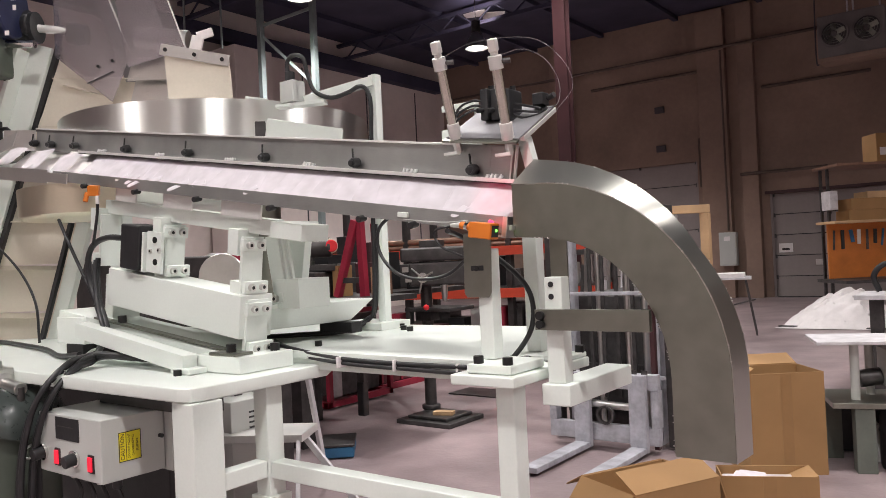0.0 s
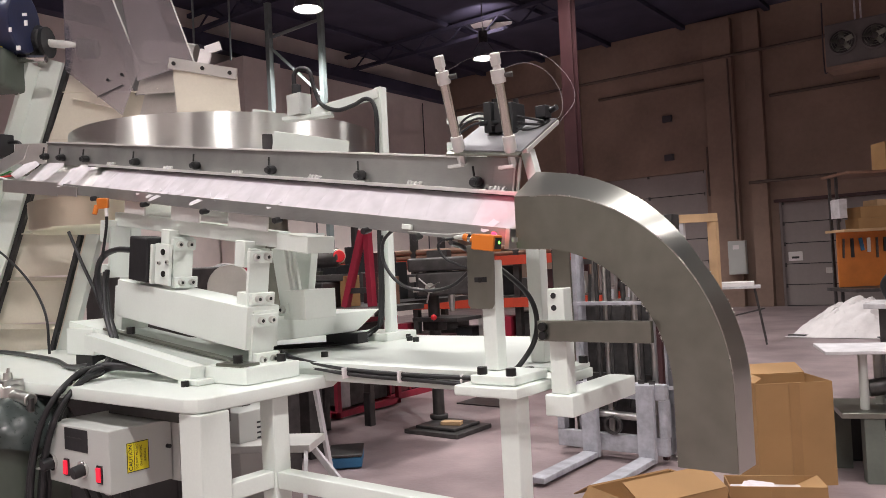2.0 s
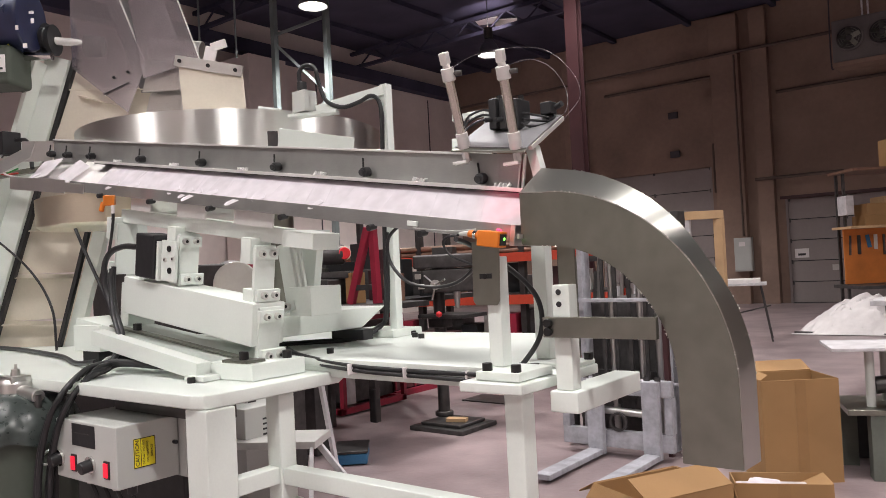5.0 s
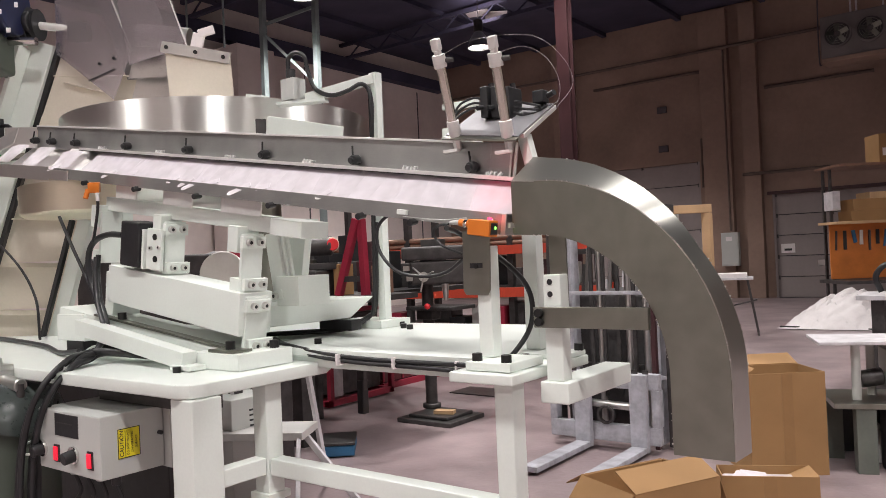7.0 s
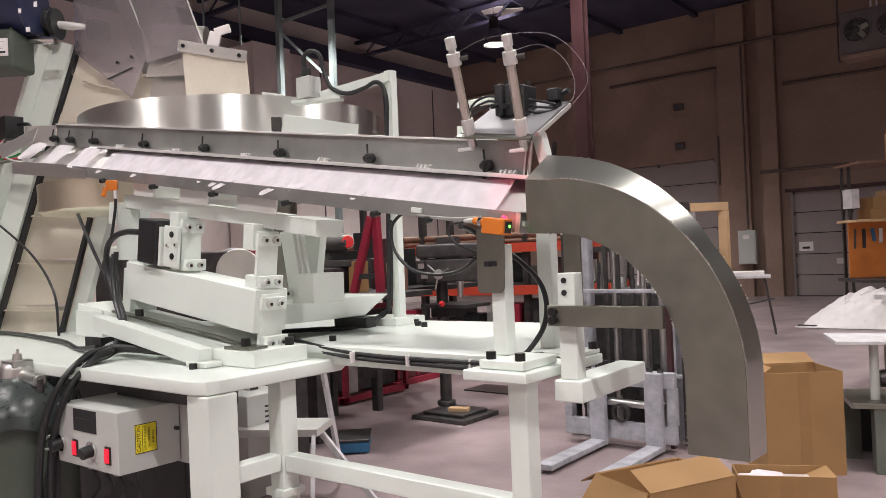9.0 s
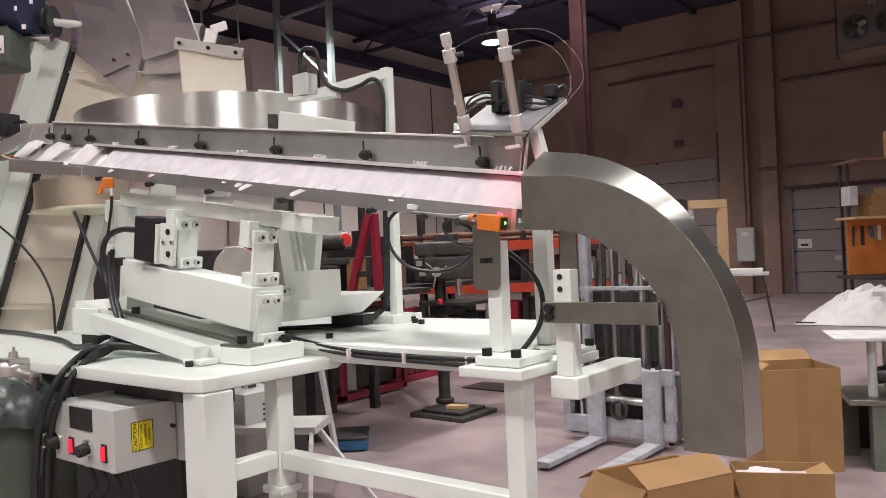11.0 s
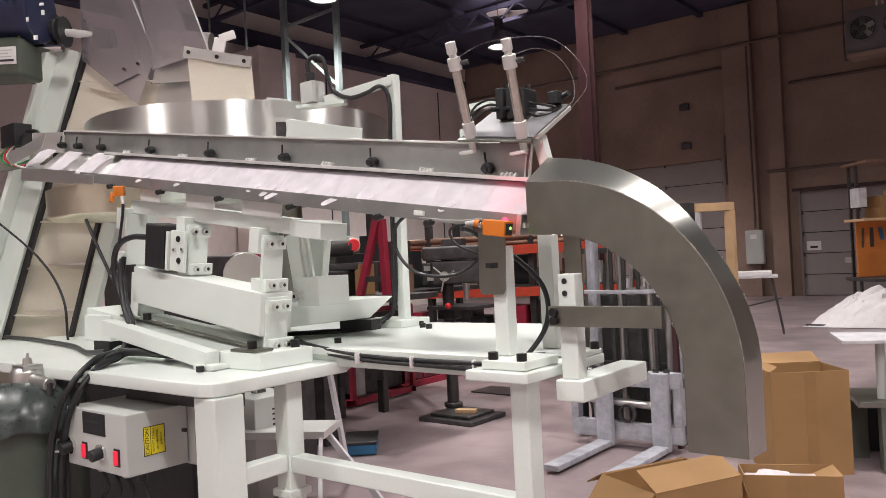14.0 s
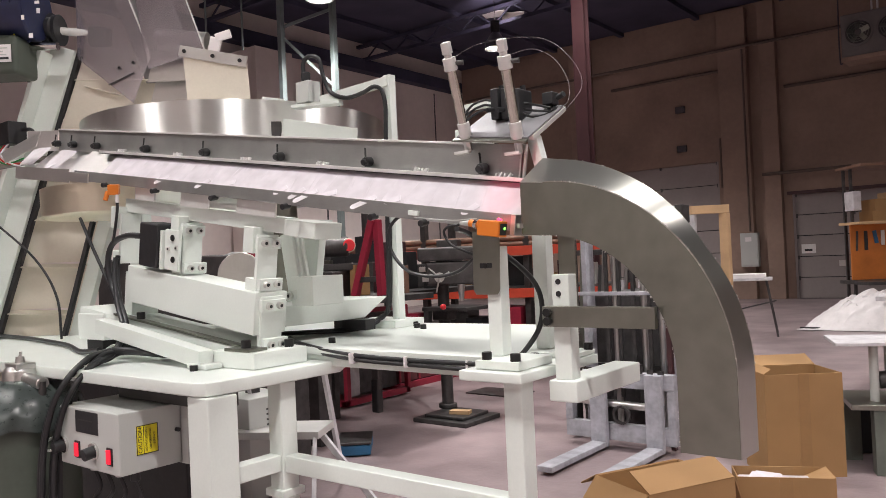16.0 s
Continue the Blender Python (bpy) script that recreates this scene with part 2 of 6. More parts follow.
def cable(points, r, seg=8, steps=8):
    """A round cable through the points."""
    p = [Vector(q) for q in points]
    p = [2 * p[0] - p[1]] + p + [2 * p[-1] - p[-2]]
    path = []
    for i in range(1, len(p) - 2):
        for k in range(steps):
            t = k / steps
            a, b, c, d = p[i - 1:i + 3]
            path.append(0.5 * (2 * b + (c - a) * t + (2 * a - 5 * b + 4 * c - d) * t * t + (3 * b - a - 3 * c + d) * t ** 3))
    path.append(p[-2])
    bm = bmesh.new()
    rings, nrm = [], Vector((0.3, 0.2, 1)).normalized()
    for i, q in enumerate(path):
        d = (path[min(i + 1, len(path) - 1)] - path[max(i - 1, 0)]).normalized()
        nrm = (nrm - d * nrm.dot(d)).normalized()
        s = d.cross(nrm)
        rings.append([bm.verts.new(q + r * (math.cos(2 * math.pi * k / seg) * nrm + math.sin(2 * math.pi * k / seg) * s)) for k in range(seg)])
    for a, b in zip(rings, rings[1:]):
        for k in range(seg):
            bm.faces.new((a[k], a[(k + 1) % seg], b[(k + 1) % seg], b[k]))
    bm.faces.new(rings[0][::-1])
    bm.faces.new(rings[-1])
    bmesh.ops.recalc_face_normals(bm, faces=bm.faces)
    return bm


def lathe(profile, seg=48, at=(0, 0, 0)):
    """A turned body: (radius, height) pairs round z."""
    bm = bmesh.new()
    rings = [[bm.verts.new((at[0] + r * math.cos(2 * math.pi * k / seg), at[1] + r * math.sin(2 * math.pi * k / seg), at[2] + z)) for k in range(seg)] for r, z in profile]
    for a, b in zip(rings, rings[1:]):
        for k in range(seg):
            bm.faces.new((a[k], a[(k + 1) % seg], b[(k + 1) % seg], b[k]))
    bmesh.ops.recalc_face_normals(bm, faces=bm.faces)
    return bm


def joined(*bms):
    """Several bmeshes as one."""
    out = bms[0]
    for b in bms[1:]:
        me = bpy.data.meshes.new("tmp")
        b.to_mesh(me)
        b.free()
        out.from_mesh(me)
        bpy.data.meshes.remove(me)
    return out


def even_normals(me):
    """Normals weighted by area, so that flat sides stay flat and small edge rounds blend into them."""
    nrm = np.array([p.normal for p in me.polygons])
    area = np.array([p.area for p in me.polygons])
    near = {}
    for p in me.polygons:
        for v in p.vertices:
            near.setdefault(v, []).append(p.index)
    out = []
    for p in me.polygons:
        for v in p.vertices:
            ids = near[v]
            n = nrm[ids]
            w = area[ids] * (n @ nrm[p.index] > 0.64)
            out.append(tuple((n * w[:, None]).sum(0) + nrm[p.index] * 1e-9))
    me.normals_split_custom_set(out)


def finish(name, bm, material, org, smooth=True):
    bm.transform(Matrix.Translation(-Vector(org)))
    me = bpy.data.meshes.new(name)
    bm.to_mesh(me)
    bm.free()
    me.materials.append(material)
    if smooth:
        me.shade_smooth()
        even_normals(me)
    return me


def middle(bm):
    lo = [min(v.co[i] for v in bm.verts) for i in range(3)]
    hi = [max(v.co[i] for v in bm.verts) for i in range(3)]
    return Vector([(a + b) / 2 for a, b in zip(lo, hi)])


def thing(name, x, y, z, label, category, group="", kind=""):
    ob = new(name)
    ob.empty_display_size = 0.1
    ob.location = (x, y, z)
    ORIGIN[ob] = Vector((x, y, z))
    return tagged(ob, label, category, group, kind)


def part(name, bm, material, parent, label=""):
    c = middle(bm)
    ob = new(name, finish(name, bm, material, c))
    ob.parent = parent
    ob.location = c - ORIGIN[parent]
    ORIGIN[ob] = c
    return tagged(ob, label) if label else ob


def solo(name, bm, material, label, category, group="", kind=""):
    c = middle(bm)
    lo = min(v.co.z for v in bm.verts)
    c.z = lo
    ob = new(name, finish(name, bm, material, c))
    ob.location = c
    ORIGIN[ob] = c
    return tagged(ob, label, category, group, kind)


def screw(x, y, z, r, h, axis, parent, name="screw", material=None):
    """A socket-head cap screw whose head stands h proud along axis."""
    a = Vector(axis).normalized()
    p = Vector((x, y, z))
    head = rod(p - a * 0.001, p + a * h, r, seg=14, bev=r * 0.12)
    ob = part(name, head, material or SCREW, parent)
    if material is not None:
        part("socket", rod(p + a * (h - 0.002), p + a * (h + 0.0006), r * 0.52, seg=6), SCREW, ob)
    return ob


# ---- building ----
XW, XE, YS, YN = -12.3, 9.0, -8.0, 17.8
solo("floor", span(XW, XE, YS, YN, -0.2, 0, 0), FLOORM, "worn grey concrete workshop floor with stains", "floor", kind="structure")
solo("ceiling", joined(span(XW, XE, YS, YN, CEIL, CEIL + 0.2, 0), *[bar((x, YS, CEIL - 0.06), (x, YN, CEIL - 0.06), 0.12, 0.10, 0) for x in (-11, -9, -7, -5, -3, -1, 1, 3, 5, 7)],
     *[bar((XW, y, CEIL - 0.5), (XE, y, CEIL - 0.5), 0.1, 0.08, 0) for y in (-5.5, -0.8, 3.9, 8.6, 13.3)], *[bar((XW, y, CEIL - 0.14), (XE, y, CEIL - 0.14), 0.1, 0.08, 0) for y in (-5.5, -0.8, 3.9, 8.6, 13.3)],
     *[bar((x, y, CEIL - 0.5), (x + 0.5, y, CEIL - 0.14), 0.03, 0.03, 0) for y in (-0.8, 3.9, 8.6, 13.3) for x in np.arange(-12, 8.5, 1.0)],
     *[bar((x + 0.5, y, CEIL - 0.14), (x + 1, y, CEIL - 0.5), 0.03, 0.03, 0) for y in (-0.8, 3.9, 8.6, 13.3) for x in np.arange(-12, 8.5, 1.0)]),
     CEILM, "dark roof deck on open steel joists", "ceiling", kind="structure")
solo("wall_south", span(XW, XE, YS - 0.2, YS, 0, CEIL, 0), WALLW, "painted block wall", "wall", kind="structure")
solo("wall_east", span(XE, XE + 0.2, YS, YN, 0, CEIL, 0), WALLW, "painted block wall", "wall", kind="structure")
ww = solo("wall_west", span(XW - 0.2, XW, YS, YN, 0, CEIL, 0), WALLW, "light painted tilt-up concrete wall", "wall", kind="structure")

# Dock wall with two door openings: A 2.4 m high, B 3.35 m high
DA, DB = (-3.0, -0.5), (-7.65, -4.64)
dock = solo("wall_north", joined(span(XW, DB[0], YN, YN + 0.3, 0, CEIL, 0), span(DB[1], DA[0], YN, YN + 0.3, 0, CEIL, 0), span(DA[1], XE, YN, YN + 0.3, 0, CEIL, 0),
            span(DB[0], DB[1], YN, YN + 0.3, 3.35, CEIL, 0), span(DA[0], DA[1], YN, YN + 0.3, 2.4, CEIL, 0)), WALLM, "beige painted concrete dock wall", "wall", kind="structure")
for k, (x, w) in enumerate(((-4.15, 0.66), (-3.35, 0.36), (-8.2, 0.6), (1.2, 0.66))):
    part("pilaster", span(x - w / 2, x + w / 2, YN - 0.22, YN - 0.002, 0, CEIL - 0.1, 0.01), WALLM, dock)


def dock_door(name, x0, x1, z1, rows):
    d = thing(name, (x0 + x1) / 2, YN + 0.1, 0, "closed grey sectional dock door with horizontal panels", "dock door", kind="structure")
    h = z1 / rows
    for r in range(rows):
        p = part("door_panel", span(x0, x1, YN + 0.09, YN + 0.14, r * h + 0.008, (r + 1) * h - 0.008, 0.006), DOORM, d)
        for x in (x0 + 0.06, (x0 + x1) / 2, x1 - 0.06):
            part("hinge", box(x, YN + 0.08, (r + 1) * h - 0.02, 0.05, 0.03, 0.09, 0.004), DARK, p)
    for x in (x0 + 0.02, x1 - 0.02):
        part("guide_rail", span(x - 0.03, x + 0.03, YN + 0.02, YN + 0.08, 0, z1, 0.004), DOORM, d)
    return d


da = dock_door("door_1", DA[0], DA[1], 2.4, 5)
db = dock_door("door_2", DB[0], DB[1], 3.35, 6)
part("notice", span(-2.87, -2.57, YN + 0.078, YN + 0.086, 1.03, 1.24, 0), TARP, da, "white paper notice")
part("notice_text", span(-2.8, -2.64, YN + 0.07, YN + 0.076, 1.08, 1.13, 0), BLACK, da)
part("latch_plate", span(-2.1, -1.9, YN + 0.07, YN + 0.086, 0.72, 0.85, 0.003), GALV, da)
part("header", span(DA[0] - 0.1, DA[1] + 0.1, YN - 0.03, YN + 0.02, 2.4, 2.47, 0.003), REDCOL, dock)
for a, b, z in ((XW + 0.3, XE, 5.97), (-7.35, -4.5, 5.53), (-3.05, -0.8, 4.9), (-3.56, -1.7, 2.9)):
    y = YN - (0.25 if b - a > 5 or z < 3 else 0.036)
    solo("conduit", rod((a, y, z), (b, y, z), 0.038, seg=10), CONDUIT, "dark pipe running along the dock wall", "pipe", group="wall pipes")
solo("conduit", rod((-3.9, YN - 0.24, 1.6), (-3.9, YN - 0.24, 5.9), 0.022, seg=10), CONDUIT, "dark vertical conduit on the dock wall", "pipe", group="wall pipes")
solo("conduit", rod((-4.56, YN - 0.028, 2.7), (-4.56, YN - 0.028, 3.9), 0.03, seg=10), CONDUIT, "dark vertical conduit on the dock wall", "pipe", group="wall pipes")
eb = thing("electrical_panel", -3.9, YN - 0.25, 0.77, "grey electrical panel on the dock wall", "electrical panel")
part("enclosure", span(-4.10, -3.70, YN - 0.37, YN - 0.225, 0.77, 1.56, 0.008), GREYBOX, eb)
part("panel_door", span(-4.08, -3.72, YN - 0.385, YN - 0.372, 0.8, 1.53, 0.004), GREYBOX, eb)
part("panel_label", span(-3.98, -3.84, YN - 0.39, YN - 0.386, 1.36, 1.46, 0), TARP, eb)
for k in range(2):
    part("wall_box", box(-5.52, YN - 0.03, 4.74 - k * 0.98, 0.24, 0.06, 0.16, 0.01), JOIST, dock)
for y in (9.7, 12.0, 14.3, 16.4):
    part("wall_joint", span(XW + 0.002, XW + 0.012, y - 0.02, y + 0.02, 0.02, 6.1, 0), JOIST, ww)
part("wall_top_beam", span(XW + 0.002, XW + 0.3, YS + 0.1, YN - 0.4, 6.2, 6.5, 0.01), CEILM, ww)
col = thing("steel_column", -3.52, 8.76, 0, "dark oxide red steel building column", "column", kind="structure")
part("shaft", joined(span(-3.595, -3.405, 8.68, 8.70, 0, CEIL - 0.5, 0.002), span(-3.595, -3.405, 8.82, 8.84, 0, CEIL - 0.5, 0.002), span(-3.496, -3.484, 8.70, 8.82, 0, CEIL - 0.5, 0.001)), REDCOL, col)
part("base_plate", span(-3.72, -3.32, 8.56, 8.96, 0, 0.02, 0.003), DARK, col)

# High-bay lamps
for x, y, k in LAMPS:
    hb = thing("high_bay_lamp", x, y, LAMP_Z, "lit white high-bay lamp hanging from the roof", "ceiling lamp", group="high-bay lamps")
    part("reflector", lathe([(0.06, 0.38), (0.1, 0.36), (0.2, 0.2), (0.25, 0.02), (0.24, 0.02), (0.19, 0.19), (0.09, 0.34)], 24, (x, y, LAMP_Z)), GALV, hb)
    part("ballast", rod((x, y, LAMP_Z + 0.38), (x, y, LAMP_Z + 0.62), 0.1), DARK, hb)
    part("hanger", rod((x, y, LAMP_Z + 0.62), (x, y, CEIL), 0.008, seg=6), DARK, hb)
    part("bulb", lathe([(0.0, 0.0), (0.16, 0.0), (0.2, 0.05), (0.16, 0.1), (0.0, 0.1)], 20, (x, y, LAMP_Z + 0.05)), LAMPGLOW, hb)
    li = bpy.data.lights.new("high_bay_light", "SPOT")
    li.energy, li.spot_size, li.spot_blend, li.shadow_soft_size, li.color = LAMP_W * k, radians(135), 0.6, 0.22, (1.0, 0.95, 0.93)
    lo = new("high_bay_light", li)
    lo.location = (x, y, LAMP_Z - 0.02)

# Pale plates added to stand in for roof steel lit by the first lamp
for dx, dy, w, d, r in ((-0.62, 0.95, 0.55, 0.42, 20), (-0.38, 1.35, 0.5, 0.5, 35)):
    solo("lit_roof_patch", box(LAMPS[0][0] + dx, LAMPS[0][1] + dy, CEIL - 0.115, w, d, 0.02, 0.004, pose(0, 0, 0, 0, 0, r)), TARP, "pale plate added under the roof deck as a lamp-lit patch", "roof panel", group="roof panels")
# Extra pinkish spot above that lamp, added only to brighten the plates
up = bpy.data.lights.new("roof_patch_light", "SPOT")
up.energy, up.spot_size, up.spot_blend, up.shadow_soft_size, up.color = 60, radians(120), 0.5, 0.1, (1.0, 0.85, 0.88)
uo = new("roof_patch_light", up)
uo.matrix_world = look((LAMPS[0][0], LAMPS[0][1], LAMP_Z + 0.66), (LAMPS[0][0] - 0.5, LAMPS[0][1] + 1.1, CEIL))

# ---- feeder table ----
SLOPE = math.atan(0.156)
TRACK = Matrix.Translation((0, 0.30, 1.478)) @ pose(0, 0, 0, 0, math.degrees(SLOPE), 0)


def on(bm, m):
    bm.transform(m)
    return bm


table = thing("feeder_table", -0.9, 0.6, 0, "white painted steel machine table with square legs", "machine table")
CH = 0.05
part("tabletop", plate([(-2.3, 0), (-CH, 0), (-0.012, 0.015), (0, CH), (0, 0.46), (-0.12, 0.62), (-0.12, 1.2), (-2.3, 1.2)], 0.036, Matrix.Translation((0, 0, 0.982)), 0.004), WHITE, table)
part("rear_plate", plate([(-0.95, 0.43), (0.62, 0.40), (0.62, 0.60), (0.32, 1.17), (-0.95, 1.10)], 0.022, Matrix.Translation((0, 0, 1.028)), 0.002), WHITE, table)
part("cross_beam", span(-0.12, 0.60, 0.425, 0.475, 0.985, 1.016, 0.004), WHITE, table)
for x, y in ((-0.085, 0.008), (-1.9, 0.008)):
    part("leg", span(x, x + 0.088, y, y + 0.088, 0.0, 0.963, 0.008), WHITE, table)
for x, y in ((-0.075, 0.25), (-1.9, 1.05)):
    part("leg", span(x, x + 0.055, y, y + 0.055, 0.02, 0.963, 0.006), WHITE, table)
    part("foot_flange", span(x - 0.02, x + 0.075, y - 0.02, y + 0.075, 0.0, 0.02, 0.003), WHITE, table)
part("leg_collar", span(-0.085, -0.01, 0.24, 0.315, 0.655, 0.675, 0.003), WHITE, table)
part("cross_bar", span(-0.07, -0.025, 0.097, 0.249, 0.725, 0.77, 0.005), WHITE, table)
part("cross_bar", span(-0.018, 0.711, 0.255, 0.30, 0.722, 0.767, 0.005), WHITE, table)
part("cross_bar", span(-1.81, -0.087, 0.03, 0.075, 0.30, 0.345, 0.005), WHITE, table)
part("outrigger_leg", span(0.712, 0.757, 0.238, 0.286, 0.0, 1.017, 0.006), WHITE, table)
part("outrigger_plate", span(0.622, 0.779, 0.205, 0.54, 1.018, 1.040, 0.005), WHITE, table)
part("outrigger_pad", span(0.652, 0.762, 0.225, 0.36, 1.041, 1.060, 0.004), WHITE, table)
part("outrigger_pad", span(0.63, 0.775, 0.43, 0.535, 1.041, 1.052, 0.004), WHITE, table)
for x, y, z in ((0.672, 0.242, 1.06), (0.745, 0.24, 1.06), (0.695, 0.395, 1.04), (0.765, 0.52, 1.052), (-0.237, 0.132, 1.0), (-0.09, 0.513, 1.039), (-0.136, 0.964, 1.039), (-0.085, 0.937, 1.039), (-0.20, 1.03, 1.039)):
    screw(x, y, z, 0.011, 0.016, (0, 0, 1), table, "table_screw")
# posts
post_a = thing("sensor_post", 0.68, 0.33, 1.06, "white square post with a slotted steel sensor bracket", "sensor post")
part("post", span(0.646, 0.682, 0.29, 0.325, 1.061, 1.30, 0.004), WHITE, post_a)
part("bracket", plate([(0.615, 1.205), (0.622, 1.195), (0.678, 1.195), (0.685, 1.205), (0.69, 1.335), (0.618, 1.335)], 0.004, Matrix.Translation((0, 0.284, 0)) @ pose(0, 0, 0, 90), 0.001), DULL, post_a, "bent steel plate with an adjusting slot")
screw(0.652, 0.282, 1.258, 0.006, 0.004, (0, -1, 0), post_a)
part("slot", span(0.636, 0.668, 0.2805, 0.2825, 1.253, 1.264, 0.0008), BLACK, post_a)
post_b = thing("chute_post", 0.665, 0.50, 1.05, "tall white square post behind the chute inlet", "post")
part("post", span(0.645, 0.683, 0.485, 0.52, 1.053, 1.42, 0.004), WHITE, post_b)
br = thing("chute_bracket", 0.83, 0.32, 0.97, "white welded tube bracket holding the chute", "bracket")
part("upright", span(0.806, 0.846, 0.295, 0.33, 1.018, 1.235, 0.004), WHITE, br)
part("arm_tube", span(0.795, 0.86, 0.285, 0.59, 0.974, 1.018, 0.005), WHITE, br)
part("flat_bar", span(0.79, 1.034, 0.279, 0.293, 1.128, 1.170, 0.002), DULL, br, "flat steel bar bolted to the chute")
for z in (1.14, 1.158):
    screw(0.805, 0.278, z, 0.009, 0.009, (0, -1, 0), br)
for z in (1.195, 1.22):
    part("bolt_hole", rod((0.822, 0.2935, z), (0.822, 0.2955, z), 0.006), BLACK, br)

# ---- discharge chute ----
chute = thing("discharge_chute", 1.12, 0.36, 0.9, "dull grey welded sheet steel quarter-turn chute", "chute")
CX, CZ, RI, RO, RM, Y0, Y1 = 0.785, 1.04, 0.277, 0.390, 0.334, 0.30, 0.40
ARC = [(math.sin(a), math.cos(a)) for a in np.linspace(0, math.pi / 2, 25)]


def rim_points(r):
    p = [(0.737, CZ + r + 0.004)] + [(CX + r * s, CZ + r * c) for s, c in ARC]
    return p + [(CX + r, CZ - 0.055), (CX + r, 0.897)]


def sheet(outer, inner, y, thick):
    bm = bmesh.new()
    a = [[bm.verts.new((x, y + d, z)) for x, z in row] for row in (outer, inner) for d in (0, thick)]
    n = len(outer)
    for i in range(n - 1):
        bm.faces.new((a[0][i], a[0][i + 1], a[2][i + 1], a[2][i]))
        bm.faces.new((a[1][i], a[3][i], a[3][i + 1], a[1][i + 1]))
        bm.faces.new((a[0][i], a[1][i], a[1][i + 1], a[0][i + 1]))
        bm.faces.new((a[2][i], a[2][i + 1], a[3][i + 1], a[3][i]))
    for i in (0, n - 1):
        bm.faces.new((a[0][i], a[2][i], a[3][i], a[1][i]))
    bmesh.ops.recalc_face_normals(bm, faces=bm.faces)
    return bm


def back_rim(r, extra):
    """The far edge of the outer sheet rises towards the inlet, as the inlet leans with the track."""
    p = [(CX + (r + extra * max(0, 1 - i / 14)) * s, CZ + (r + extra * max(0, 1 - i / 14)) * c) for i, (s, c) in enumerate(ARC)]
    return [(0.737, CZ + r + extra + 0.008)] + p + [(CX + r, CZ - 0.055), (CX + r, 0.892)]


def bent_sheet(front, back, y0, y1, thick):
    bm = bmesh.new()
    rows = []
    for dz in (0, -thick):
        rows.append([[bm.verts.new((x + dz * 0.7, y, z + dz * 0.7)) for x, z in pts] for pts, y in ((front, y0), (back, y1))])
    n = len(front)
    (a, b), (c, d) = rows
    for i in range(n - 1):
        bm.faces.new((a[i], a[i + 1], b[i + 1], b[i]))
        bm.faces.new((c[i], d[i], d[i + 1], c[i + 1]))
        bm.faces.new((a[i], c[i], c[i + 1], a[i + 1]))
        bm.faces.new((b[i], b[i + 1], d[i + 1], d[i]))
    for i in (0, n - 1):
        bm.faces.new((a[i], b[i], d[i], c[i]))
    bmesh.ops.recalc_face_normals(bm, faces=bm.faces)
    return bm


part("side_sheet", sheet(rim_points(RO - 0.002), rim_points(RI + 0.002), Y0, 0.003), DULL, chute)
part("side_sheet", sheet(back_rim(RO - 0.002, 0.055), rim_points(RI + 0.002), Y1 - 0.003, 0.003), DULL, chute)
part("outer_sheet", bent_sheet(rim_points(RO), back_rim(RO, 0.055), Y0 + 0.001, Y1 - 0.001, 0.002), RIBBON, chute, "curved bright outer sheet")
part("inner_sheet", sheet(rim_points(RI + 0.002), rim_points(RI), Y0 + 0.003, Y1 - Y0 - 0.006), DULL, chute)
random.seed(4)
for y in (Y0, Y1):
    for rr in (RO, RI):
        pts = back_rim(rr, 0.055) if (rr == RO and y == Y1) else rim_points(rr)
        blobs = []
        for (xa, za), (xb, zb) in zip(pts, pts[1:]):
            if random.random() < (0.35 if rr == RO else 0.7):
                continue
            for k in range(6):
                if random.random() < 0.4:
                    continue
                t = (k + random.random()) / 6
                s = 0.0007 + 0.0011 * random.random() ** 2
                blobs.append(box(xa + (xb - xa) * t, y, za + (zb - za) * t, s * 2, s * 1.4, s * 2, s * 0.6, pose(0, 0, 0, 0, random.uniform(0, 90), 0), 1))
        tagged(part("weld_bead", joined(*blobs), WELD, chute), kind="stuff")
part("inlet_flange", span(0.735, 0.741, 0.285, 0.43, 1.335, 1.345, 0.001), STEELX, chute)
part("mounting_plate", span(0.763, 0.805, 0.403, 0.409, 1.13, 1.36, 0.002), DULL, chute)

# ---- vibrating track ----
track = thing("vibrating_track", 0, 0.36, 1.40, "sloping stainless steel feeder track with clamp knobs", "feeder track")
S0, S1 = -1.32, 0.735
part("trough", on(joined(plate([(S0, 0), (S1, 0), (S1, 0.135), (S0, 0.135)], 0.003, Matrix.Translation((0, 0.022, -0.020)) @ pose(0, 0, 0, 45), 0)), TRACK), STEELX, track)
part("front_lip", on(joined(span(S0 + 0.1, S1 - 0.01, 0.0, 0.003, -0.034, 0.0, 0.0008), span(S0 + 0.1, S1 - 0.01, 0.0, 0.03, -0.036, -0.034, 0.0005)), TRACK), TRACKM, track)
part("back_wall", on(joined(span(-1.60, 0.60, 0.118, 0.122, 0.07, 0.158, 0.001), span(0.60, 0.672, 0.118, 0.122, 0.07, 0.158, 0.001), span(-1.60, 0.62, 0.122, 0.15, 0.155, 0.158, 0.0008)), TRACK), TRACKM, track)
# Highlight on the wall's top edge, laid on as a paler strip
part("edge_highlight", on(span(-1.60, 0.50, 0.112, 0.118, 0.1535, 0.1590, 0.0015), TRACK), ALU, track, "pale strip for the light caught by the top edge")
part("rail_strip", on(span(S0 + 0.15, S1 - 0.01, 0.064, 0.117, 0.0715, 0.0805, 0.001), TRACK), ALU, track)
